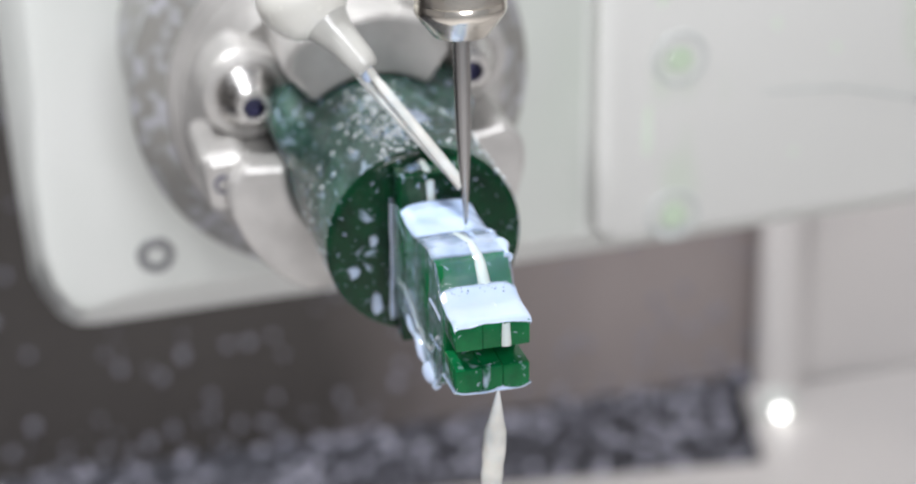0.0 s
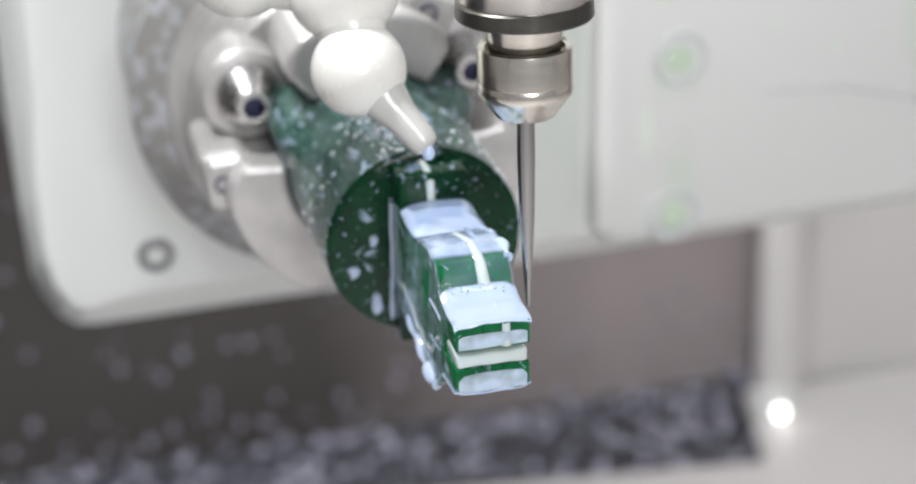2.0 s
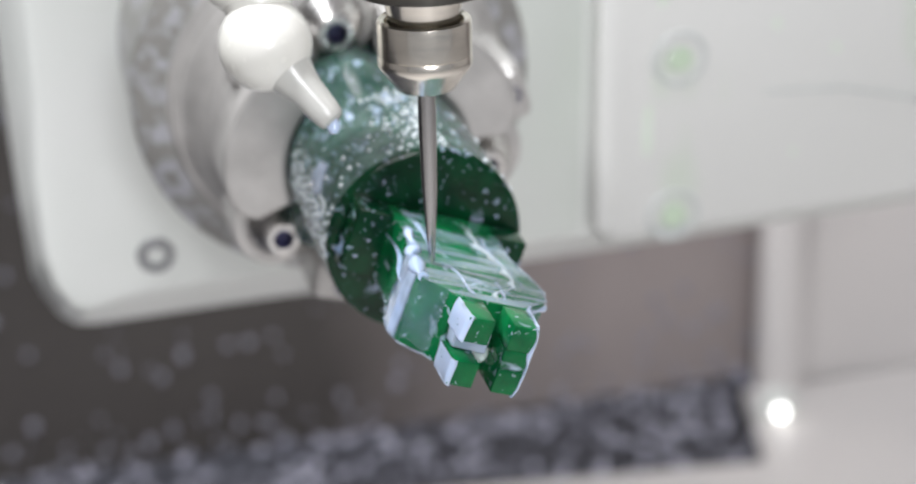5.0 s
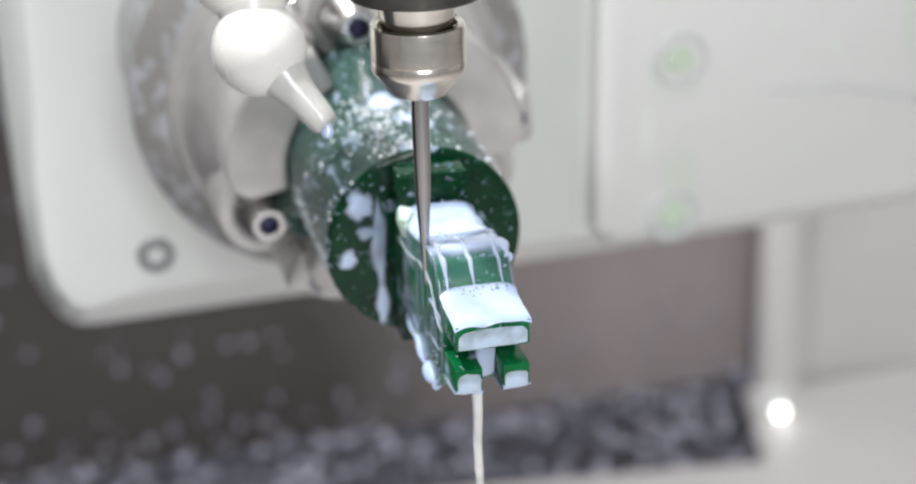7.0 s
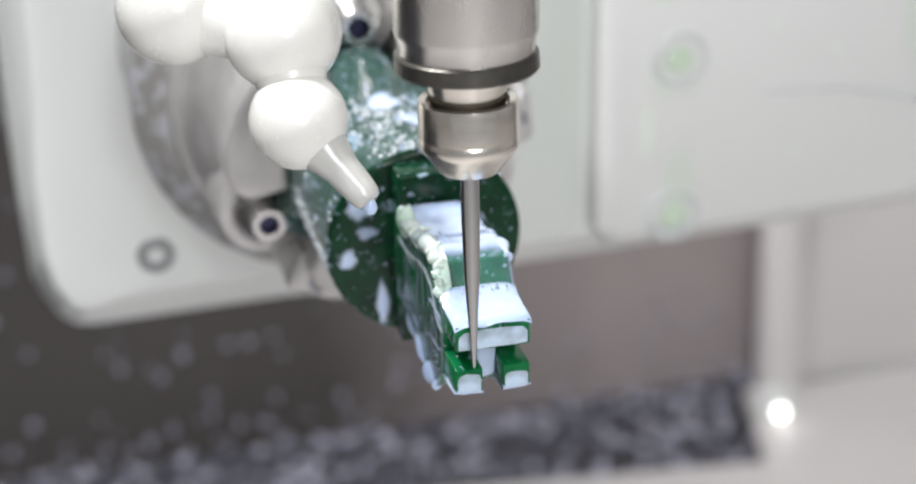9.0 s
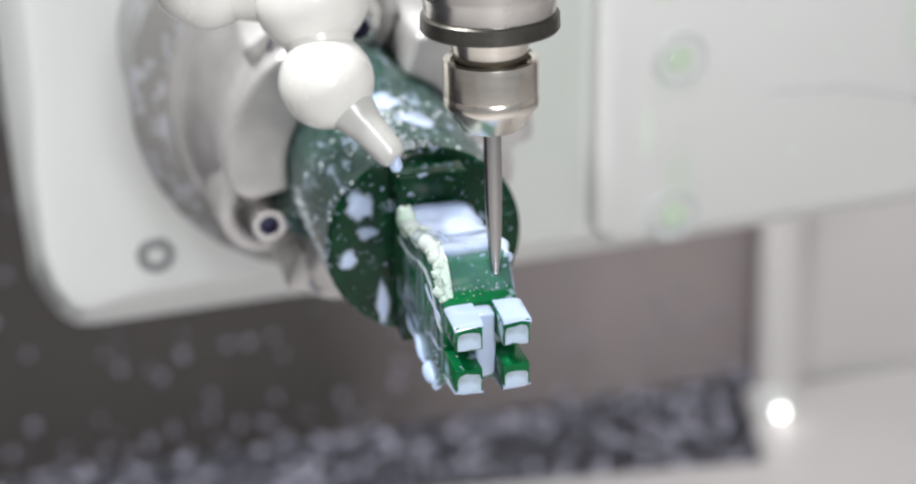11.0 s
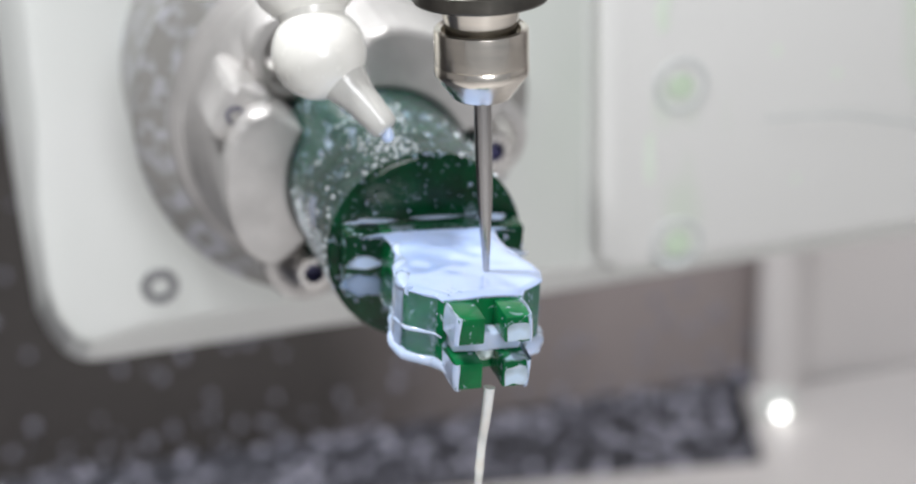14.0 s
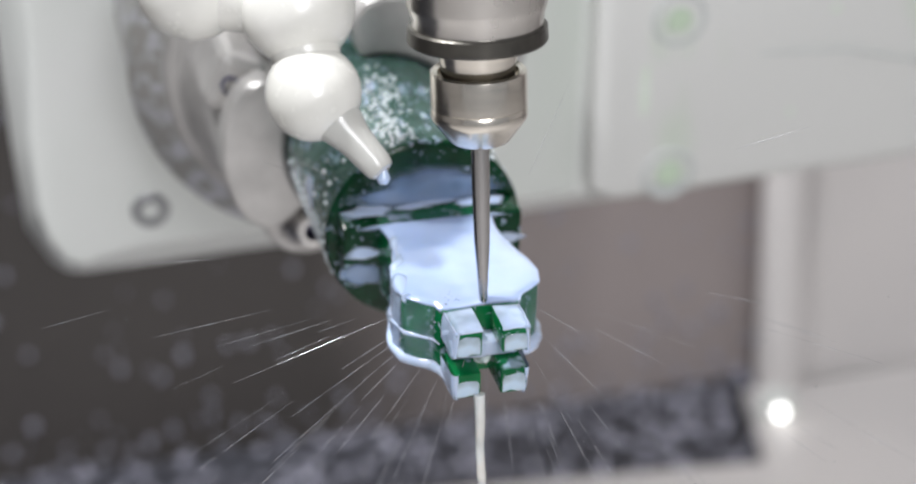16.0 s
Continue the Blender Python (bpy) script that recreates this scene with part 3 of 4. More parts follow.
def nozzle():
    th = new("coolant_nozzle")
    tagged(th, "ivory jointed coolant hose with grey tapered nozzle", "nozzle")
    way = (MOUTH - BALL).normalized()
    length = (MOUTH - BALL).length / MM
    bm = lathe([(r * MM, h * MM) for r, h in ((0, -length), (4.4, -length + 4), (4.3, -length + 7), (3.5, -length + 9.5), (3.1, -7), (2.7, -2), (2.5, -0.8), (2.1, -0.1), (1.3, 0.2), (0.9, -2), (0, -2))], "z", 40)
    bmesh.ops.transform(bm, verts=bm.verts[:], matrix=Matrix.Translation(MOUTH) @ way.to_track_quat("Z", "Y").to_matrix().to_4x4())
    part("tip", bm, NOZZLE, th, "grey tapered tip")

    def ball(centre, radius):
        bm = bmesh.new()
        bmesh.ops.create_uvsphere(bm, u_segments=40, v_segments=24, radius=radius)
        bmesh.ops.translate(bm, verts=bm.verts[:], vec=centre)
        return part("ball_joint", bm, IVORY, th, "glossy ivory ball joint")
    ball(BALL, 0.0083)
    part("socket_cup", tube([BALL, BALL.lerp(UPPER, 0.35), BALL.lerp(UPPER, 0.6), UPPER], [0.0060, 0.0057, 0.0064, 0.0088], 32), IVORY, th)
    ball(UPPER, 0.0100)
    part("hose_link", tube([UPPER, UPPER.lerp(FAR, 0.35), UPPER.lerp(FAR, 0.7), FAR], [0.0078, 0.0062, 0.0070, 0.0092], 32), IVORY, th)
    ball(FAR, 0.0100)
    end = FAR + Vector((-0.02, 0.006, 0.06))
    part("hose_link", tube([FAR, FAR.lerp(end, 0.2), end], [0.008, 0.0062, 0.0075], 32), IVORY, th)
    return th


def strand(a, b, r0, r1, seed, n=16, steps=10):
    pts = [a.lerp(b, i / n) for i in range(n + 1)]
    return tube(pts, [r0 + (r1 - r0) * i / n + r1 * 0.18 * noise.noise(Vector((i * 0.7, seed, 0))) for i in range(n + 1)], steps)


def jet():
    """A pulse of coolant: two strands that meet at the cutter."""
    bm = join(strand(MOUTH - JET_WAY * 0.001, JET_END, 0.85 * MM, 1.15 * MM, 1.0), strand(SIDE_MOUTH, JET_END, 0.55 * MM, 0.95 * MM, 2.0))
    return tagged(link("coolant_jet", bm, JETTED), "thin white jet of milky coolant from the nozzle", "coolant", kind="stuff")


# seconds and the collet nut's place in millimetres
TOOL = [
    (0.0, 5.4, 15.2, 281.1),
    (0.3, 6.1, 13.3, 279.6),
    (0.6, 7.1, 10.8, 277.7),
    (1.0, 7.8, 8.1, 275.6),
    (1.3, 8.7, 5.9, 273.9),
    (1.6, 10.5, 4.0, 272.7),
    (2.0, 12.3, 1.0, 270.6),
    (2.2, 12.1, -3.5, 270.5),
    (2.5, 7.0, -3.8, 270.5),
    (2.8, 5.5, -3.3, 272.1),
    (3.0, 3.1, -2.9, 271.7),
    (3.3, 3.2, -1.9, 270.1),
    (3.5, 0.7, 1.4, 268.7),
    (3.8, -0.5, 3.3, 270.0),
    (4.0, -0.9, 4.8, 271.2),
    (4.2, -0.1, 5.7, 272.1),
    (5.2, -3.6, 9.8, 274.8),
    (6.3, -9.3, 12.8, 276.1),
    (6.5, -6.3, 12.0, 276.0),
    (6.8, -4.2, 10.1, 274.9),
    (7.0, -3.6, 8.7, 273.8),
    (7.3, -3.0, 6.6, 272.2),
    (7.5, -2.5, 5.2, 271.1),
    (7.8, -1.8, 2.9, 269.4),
    (8.0, -1.1, 1.3, 268.3),
    (8.3, -2.8, -2.6, 267.8),
    (8.5, -2.8, -6.1, 267.4),
    (8.7, -3.5, -10.1, 267.1),
    (9.0, -0.9, -11.9, 267.0),
    (9.2, 1.8, -11.2, 267.0),
    (10.2, 6.2, -2.7, 267.8),
    (11.3, 6.5, 2.3, 270.5),
    (11.5, 6.1, 3.8, 271.7),
    (11.8, 5.3, 5.9, 273.3),
    (12.0, 4.6, 7.3, 274.3),
    (12.3, 4.0, 9.4, 275.9),
    (12.5, 4.6, 10.3, 276.8),
    (12.7, 7.2, 10.2, 277.3),
    (12.8, 8.4, 10.3, 277.6),
    (12.9, 10.9, 20.8, 286.2),
    (13.0, 10.2, 17.5, 283.2),
    (13.2, 8.6, 13.1, 279.2),
    (13.5, 7.8, 10.2, 276.6),
    (13.8, 7.0, 7.9, 274.4),
    (14.0, 6.4, 6.0, 272.8),
    (14.3, 3.5, 6.5, 272.8),
    (14.5, 0.1, 7.0, 272.6),
    (14.7, -2.7, 7.0, 272.3),
    (15.0, -5.5, 5.1, 271.0),
    (15.3, -5.5, 3.0, 269.8),
    (15.5, -3.5, 0.4, 268.7),
    (15.8, 0.3, -1.0, 268.4),
    (16.0, 3.6, -2.0, 268.2),
]
# seconds between which the nozzle sends a pulse
BURSTS = [(0.0, 0.1), (0.5, 0.6), (1.3, 1.3), (1.9, 1.9), (2.2, 2.2), (2.7, 2.7), (3.5, 3.5), (4.0, 4.0), (4.8, 4.9), (5.6, 5.6), (6.3, 6.3), (7.1, 7.1), (7.7, 7.7), (8.5, 8.5), (9.6, 9.6), (10.6, 10.6), (11.4, 11.5), (12.3, 12.3), (12.8, 12.8), (13.2, 13.2), (13.6, 13.6), (14.4, 14.5), (15.0, 15.0), (15.8, 15.8)]


def spindle_pose(t):
    rows = TOOL
    for a, b in zip(rows, rows[1:]):
        if a[0] <= t <= b[0]:
            k = (t - a[0]) / (b[0] - a[0])
            return pose(*[(a[i] + (b[i] - a[i]) * k) * MM for i in (1, 2, 3)])
    return pose(*[c * MM for c in rows[-1][1:]])


the_cradle = cradle()
the_chuck = chuck()
the_blank = blank()
chips = [plug(1), plug(-1)]
WET = "white milky coolant film on the green wax"


def waist(v):
    """Level of the pool in the hollow behind the ring's shoulder."""
    return 11.3 + 0.05 * (v - 25) if v > 24.6 else 0.0


def head(v):
    """Level of the pool on the head, climbing a little up the shoulder."""
    return 7.1 + 2.1 * max(0.0, (v - 5.0) / 5.2) ** 2


films = [
    film("coolant_pool", "top", 13.4, 25.6, 0.32, 0.9, MILKY_THIN, WET, 6.0, rough=1.4),
    film("coolant_pool", "top", 9.4, 14.0, 0.10, 0.4, VEIL, WET, 18.0),
    film("coolant_pool", "bottom", 9.4, 14.0, 0.10, 0.4, VEIL, WET, 19.0),
    film("coolant_pool", "bottom", 13.4, 38.2, 0.12, 0.6, VEIL, "streaks of milky coolant on the green wax", 20.0),
    film("coolant_pool", "right", 8.0, 38.0, 0.10, 0.3, FLOWING, "streaks of milky coolant on the green wax", 3.0, rough=0.3),
    film("coolant_pool", "left", 8.0, 38.0, 0.10, 0.3, FLOWING, "streaks of milky coolant on the green wax", 4.0, rough=0.5),
]
rising_pool = film("coolant_pool", "right", 7.4, 39.2, 0.85, 0.45, POOLED, "white pool of milky coolant lying on the wax", 5.0, rough=1.2)
waist_pool = film("coolant_pool", "top", 24.6, 38.6, 0.34, 0.9, MILK_FILM, WET, 26.0, fill=waist)
late_film = film("coolant_pool", "bottom", 13.4, 38.4, 0.36, 1.2, MILK_FILM, WET, 7.0, fill=waist)
CAPPED = "white milky coolant over a wax prong"
bar_films = {s: film("coolant_pool", n, 0.1, 10.3, 0.62, 0.8, MILK_FILM, WET, 1.0 + s, rough=0.9, lip=0.8, fill=head) for s, n in ((1, "top"), (-1, "bottom"))}
half_films = {s: [film("coolant_pool", n, 0.1, 7.4, 0.5, 0.7, MILK_FILM, CAPPED, 12.0 + s + k, k * 0.61 - 0.39, k * 0.61 + 0.39, lip=0.9) for k in (-1, 1)]
              for s, n in ((1, "top"), (-1, "bottom"))}
side_caps = [film("coolant_pool", "right", 0.1, 7.6, 0.30, 0.9, MILK_FILM, CAPPED, 15.0 + k, k * 0.61 - 0.39, k * 0.61 + 0.39, lip=0.5) for k in (-1, 1)]


def foam_lumps():
    """Lumps of foam and chips along the slab's edge."""
    rnd = random.Random(4)
    pieces = []
    for i in range(170):
        v = 9 + 28 * i / 169
        bm = bmesh.new()
        bmesh.ops.create_icosphere(bm, subdivisions=2, radius=(0.3 + 0.6 * rnd.random()) * MM)
        h = half_at(min(v, 37))
        c = Vector((THICK + 0.2 - (1.2 + 0.1 * max(0, v - 12)) * rnd.random() ** 1.3, v, -h + 1.0 * rnd.random() - 0.3 - (1.0 if v > 27 else 0))) * MM
        bmesh.ops.translate(bm, verts=bm.verts[:], vec=c)
        pieces.append(bm)
    bm = wobble(join(*pieces), 0.00045, 900, 2)
    return tagged(link("coolant_foam", bm, FOAM), "pale green foam and wax chips along the blank", "foam", kind="stuff")


def arch(half_w, half_h, rise, seed):
    """A lens of coolant that fills the lower part of a front, with an arched upper rim."""
    bm = bmesh.new()
    bmesh.ops.create_uvsphere(bm, u_segments=48, v_segments=16, radius=1)
    for v in bm.verts:
        c = v.co.copy()
        m = max(abs(c.x), abs(c.z))
        k = (c.x * c.x + c.z * c.z) ** 0.5 / m if m > 1e-5 else 1
        x, z = c.x * k, c.z * k
        if z > 0:
            x, z = c.x * (1 + (k - 1) * 0.45), z * (1 + (1 / k - 1) * 0.75)
        z *= 1 + 0.16 * noise.noise(Vector((x * 1.4, seed * 3.1, 2)))
        v.co = Vector((x * half_w, c.y * 0.22, z * half_h * (rise if z > 0 else 1))) * MM
    return bm


def prong_patch(sx, sz):
    """Coolant that hangs on one prong's front; its origin is the middle of that front."""
    rise = {(1, 1): 0.72, (-1, 1): 0.45, (1, -1): 0.55, (-1, -1): 0.68}[sx, sz]
    bm = arch(2.0, 2.05, rise, sx + 2 * sz)
    return tagged(link("coolant_patch", bm, LENS), "milky coolant clinging to a wax prong", "coolant", "coolant on the blank", "stuff")


def slot_puddle(sz):
    """A puddle with an uneven front standing in the upright slot once it is open."""
    puddle = box(-1.72 * MM, 1.72 * MM, 0.0042, 0.0078, -0.0006, 0.0061, 0.0007, 4)
    bmesh.ops.scale(puddle, verts=puddle.verts[:], vec=(1, 1, sz))
    return tagged(link("coolant_puddle", wobble(puddle, 0.0004, 500, sz), MILKY), "milky coolant standing in the open slot", "coolant", "coolant on the blank", "stuff")


patches = {(sx, sz): prong_patch(sx, sz) for sx in (-1, 1) for sz in (-1, 1)}
slots = {sz: slot_puddle(sz) for sz in (-1, 1)}
def slot_web():
    """Cream standing in the level slot between the two bars."""
    web = box(-0.0061, 0.0061, 0.0004, 0.0075, -0.00175, 0.0007, 0.0006, 3)
    bmesh.ops.subdivide_edges(web, edges=[e for e in web.edges if e.calc_length() > 0.006], cuts=8, use_grid_fill=True)
    return tagged(link("coolant_puddle", wobble(web, 0.0003, 350, 2), CREAMY), "creamy coolant standing between two wax bars", "coolant", "coolant on the blank", "stuff")


web = slot_web()


def bar_patch(sz):
    """Coolant across the front of a bar that still joins two prongs; origin at the middle of that front."""
    return tagged(link("coolant_patch", arch(5.9, 2.0, 0.35 if sz > 0 else 0.75, sz), LENS), "milky coolant running over the wax bar", "coolant", "coolant on the blank", "stuff")


bars = {sz: bar_patch(sz) for sz in (-1, 1)}
the_foam = foam_lumps()


def run_down():
    """Thick coolant hanging on the lower rear edge of the slab."""
    pts = []
    for i in range(19):
        v = 36 - 23 * i / 18
        pts.append(Vector((-6.2, v, -half_at(v) + 0.7 + 0.4 * math.sin(i))) * MM)
    bm = tube(pts, [(0.3 + 1.35 * abs(math.sin(i * 0.55)) * (i / 18) ** 0.5) * MM for i in range(19)], 14)
    return tagged(link("coolant_run", wobble(bm, 0.0005, 260, 6), MILKY), "thick white run of coolant on the wax edge", "coolant", kind="stuff")


the_run = run_down()
other_run = run_down()
other_run.data.transform(Matrix.Diagonal((-1, 1, -1, 1)))


def side_run(k, x, v0, v1, radius, seed, mat=None):
    """Thick coolant that follows the ring's outline along one side face."""
    n = 26
    pts = []
    for i in range(n + 1):
        v = v0 + (v1 - v0) * i / n
        pts.append(Vector((x + 0.35 * noise.noise(Vector((i * 0.3, seed, 1))), v, k * (half_at(v) + 0.05))) * MM)
    bm = tube(pts, [radius * (0.25 + 0.75 * min(1, i / 5, (n - i) / 5)) * (1 + 0.35 * noise.noise(Vector((i * 0.35, seed, 7)))) * MM for i in range(n + 1)], 16)
    return tagged(link("coolant_run", wobble(bm, 0.00025, 260, seed), mat or MILKY), "thick white run of coolant on the wax edge", "coolant", "coolant on the blank", "stuff")


low_runs = [(side_run(1, -5.5, 33, 3, 0.95, 1.0), 5.0), (side_run(1, -0.4, 30, 8, 0.4, 2.0), 5.0), (side_run(-1, -4.8, 22, 4, 1.3, 3.0), -5.0)]
cream_runs = [(side_run(-1, 5.7, 38, 13, 1.5, 21.0, CREAMY), 7.4), (side_run(-1, 3.6, 38, 27, 1.3, 22.0, CREAMY), 8.6), (side_run(-1, -5.6, 26, 9, 1.0, 23.0, CREAMY), 11.3), (side_run(-1, -5.9, 15, 5, 1.7, 24.0, CREAMY), 11.3)]
streak_lines = [side_run(-1, x, v0, v1, r, k) for x, v0, v1, r, k in ((-4.6, 36, 9.5, 0.42, 11.0), (0.4, 27, 9.5, 0.5, 12.0), (4.9, 31, 9.5, 0.55, 13.0), (-1.5, 38.5, 34, 0.8, 14.0), (3.0, 38.5, 34, 0.8, 15.0))]


def drip(label, length, r0, r1, seed, mat=None):
    """A stream falling from its top at the origin."""
    n = 22
    pts = [Vector((0.6 * MM * noise.noise(Vector((i * 0.2, seed, 0))) * i / n, 0, -length * i / n)) for i in range(n + 1)]
    bm = tube(pts, [(r0 + (r1 - r0) * (i / n) ** 0.6) * (1 + 0.22 * noise.noise(Vector((i * 0.5, seed, 5)))) * (min(1, (i + 0.3) / 6, (n - i + 0.3) / 6) if mat else 1) for i in range(n + 1)], 14)
    return tagged(link("coolant_stream", bm, mat or JETTED), label, "coolant", "falling coolant", "stuff")


thin_stream = drip("thin white stream of coolant falling from the wax", 0.030, 0.0010, 0.0006, 1.0)
thick_stream = drip("thick white stream of coolant falling from the wax", 0.036, 0.0021, 0.0019, 7.0, JETTED)
side_stream = drip("thin stream of coolant falling from the wax body", 0.045, 0.0011, 0.0008, 9.0, SHEET)
long_stream = drip("long stream of coolant deflected off the cutter", 0.050, 0.0010, 0.0017, 3.0, SHEET)


def flung():
    """Wispy strands of liquid flung off the cut, falling from the origin."""
    rnd = random.Random(31)
    pieces = []
    for k in range(6):
        n, length, side = 20, rnd.uniform(0.016, 0.036), rnd.uniform(-0.0022, 0.0022)
        pts = [Vector((side * (i / n) ** 0.7 + 0.0012 * noise.noise(Vector((i * 0.22, k * 3.0, 0))), 0.0008 * noise.noise(Vector((i * 0.22, k * 3.0, 9))), -0.006 * k / 6 - length * i / n)) for i in range(n + 1)]
        r = rnd.uniform(0.0002, 0.0006)
        pieces.append(tube(pts, [r * (0.15 + math.sin(math.pi * i / n)) * (1 + 0.6 * noise.noise(Vector((i * 0.6, k, 4)))) for i in range(n + 1)], 10))
    return tagged(link("coolant_stream", join(*pieces), SHEET), "wispy strands of coolant flung off the cut", "coolant", "falling coolant", "stuff")


flung_streak = flung()
short_drip = drip("short hanging drop of white coolant", 0.0085, 0.0014, 0.0018, 4.0, MILKY)


def spray(count, seed, spread, reach, label):
    """Fine streaks thrown out from the cut, mostly downwards."""
    rnd = random.Random(seed)
    pieces = []
    for i in range(count):
        a = rnd.gauss(0, spread)
        back = rnd.uniform(-0.5, 0.5)
        way = Vector((math.sin(a), back * 0.6, -math.cos(a))).normalized()
        s = reach * rnd.uniform(0.12, 1.0)
        ln = rnd.uniform(0.006, 0.028)
        start = way * s + Vector((0, 0, -6.0 * s * s))
        stop = start + way * ln + Vector((0, 0, -9.0 * s * ln))
        r = rnd.uniform(0.00003, 0.00008)
        pieces.append(tube([start, start.lerp(stop, 0.5), stop], [r * 0.4, r, r * 0.5], 5))
    for i in range(count // 2):
        a = rnd.gauss(0, spread * 0.9)
        s = reach * rnd.uniform(0.3, 1.1)
        bm = bmesh.new()
        bmesh.ops.create_icosphere(bm, subdivisions=1, radius=rnd.uniform(0.00006, 0.00018))
        bmesh.ops.translate(bm, verts=bm.verts[:], vec=(math.sin(a) * s, rnd.uniform(-0.02, 0.02), -math.cos(a) * s - 6 * s * s))
        pieces.append(bm)
    return tagged(link("coolant_spray", join(*pieces), MIST), label, "coolant", "falling coolant", "stuff")


down_spray = spray(110, 3, 0.5, 0.055, "fine streaks of coolant sprayed below the cut")
wide_spray = spray(130, 8, 1.05, 0.070, "wide fan of fine coolant streaks from the cut")


def splash():
    """Ragged sheets of liquid thrown sideways along x, bending down."""
    rnd = random.Random(11)
    pieces = []
    for k in range(7):
        bm = bmesh.new()
        a = -0.38 + 0.13 * k + rnd.uniform(-0.05, 0.05)
        reach = rnd.uniform(0.018, 0.033)
        rise = rnd.uniform(-0.1, 0.25)
        wide = rnd.uniform(0.0016, 0.0034)
        grid = []
        for i in range(21):
            row = []
            for j in range(9):
                w = (j / 8 - 0.5) * 2
                s = reach * i / 20 * (1 - 0.22 * abs(w) + 0.2 * noise.noise(Vector((w * 2.5, k * 3.1, 0))))
                half = wide * (0.35 + 0.9 * (i / 20)) * w
                thick = 0.0006 * (1 - w * w) * (1 - 0.6 * i / 20)
                bump = noise.noise(Vector((s * 260, w * 2, k))) * 0.0007
                row.append((Vector((s, s * math.sin(a) + half, s * (rise + a * 0.35) - 19 * s * s + bump + half * 0.5)), thick))
            grid.append(row)
        up = [[bm.verts.new(c + Vector((0, 0, t))) for c, t in row] for row in grid]
        dn = [[bm.verts.new(c - Vector((0, 0, t))) for c, t in row] for row in grid]
        for i in range(20):
            for j in range(8):
                bm.faces.new((up[i][j], up[i + 1][j], up[i + 1][j + 1], up[i][j + 1]))
                bm.faces.new((dn[i][j], dn[i][j + 1], dn[i + 1][j + 1], dn[i + 1][j]))
        pieces.append(bm)
    for i in range(50):
        bm = bmesh.new()
        bmesh.ops.create_icosphere(bm, subdivisions=1, radius=rnd.uniform(0.0001, 0.0004))
        s = rnd.uniform(0.014, 0.034)
        bmesh.ops.translate(bm, verts=bm.verts[:], vec=(s, rnd.uniform(-0.4, 0.3) * s, s * rnd.uniform(-0.2, 0.25) - 19 * s * s))
        pieces.append(bm)
    return tagged(link("coolant_splash", join(*pieces), SHEET), "ragged splash of white coolant thrown off the wax", "coolant", "falling coolant", "stuff")


the_splash = splash()


def bubbles():
    """Clusters of small bubbles on the liquid that lies on the head and the slab."""
    rnd = random.Random(17)
    pieces = []
    for cx, cv, n in ((-2.5, 4.5, 4), (3.0, 3.0, 4), (0.5, 17, 6), (3.5, 26, 3), (-3, 22, 3)):
        for side in (1, -1):
            for i in range(n):
                x, v = cx + rnd.gauss(0, 0.55), cv + rnd.gauss(0, 0.5)
                if abs(x) > 5.6 or 7.4 < v < 11.5 or v < 0.6:
                    continue
                bm = bmesh.new()
                bmesh.ops.create_icosphere(bm, subdivisions=2, radius=rnd.uniform(0.05, 0.14) * MM)
                bmesh.ops.translate(bm, verts=bm.verts[:], vec=Vector((x, v, side * (half_at(v) + 0.46))) * MM)
                pieces.append(bm)
    for i in range(52):
        x, v = rnd.uniform(-5.0, 5.0), 8.9 + rnd.gauss(0, 0.45)
        bm = bmesh.new()
        bmesh.ops.create_icosphere(bm, subdivisions=2, radius=rnd.uniform(0.06, 0.2) * MM)
        bmesh.ops.translate(bm, verts=bm.verts[:], vec=Vector((x, v, (-1 if i % 3 else 1) * (max(head(v), half_at(v) + 0.62) + 0.02))) * MM)
        pieces.append(bm)
    for i in range(12):
        z, v = 4 + rnd.gauss(0, 1.0), 10 + rnd.gauss(0, 0.9)
        bm = bmesh.new()
        bmesh.ops.create_icosphere(bm, subdivisions=2, radius=rnd.uniform(0.07, 0.18) * MM)
        bmesh.ops.translate(bm, verts=bm.verts[:], vec=Vector((THICK + 0.72, v, z)) * MM)
        pieces.append(bm)
    return tagged(link("coolant_bubbles", join(*pieces), BUBBLE), "clusters of tiny bubbles in the milky coolant", "bubbles", kind="stuff")


pool_bubbles = bubbles()


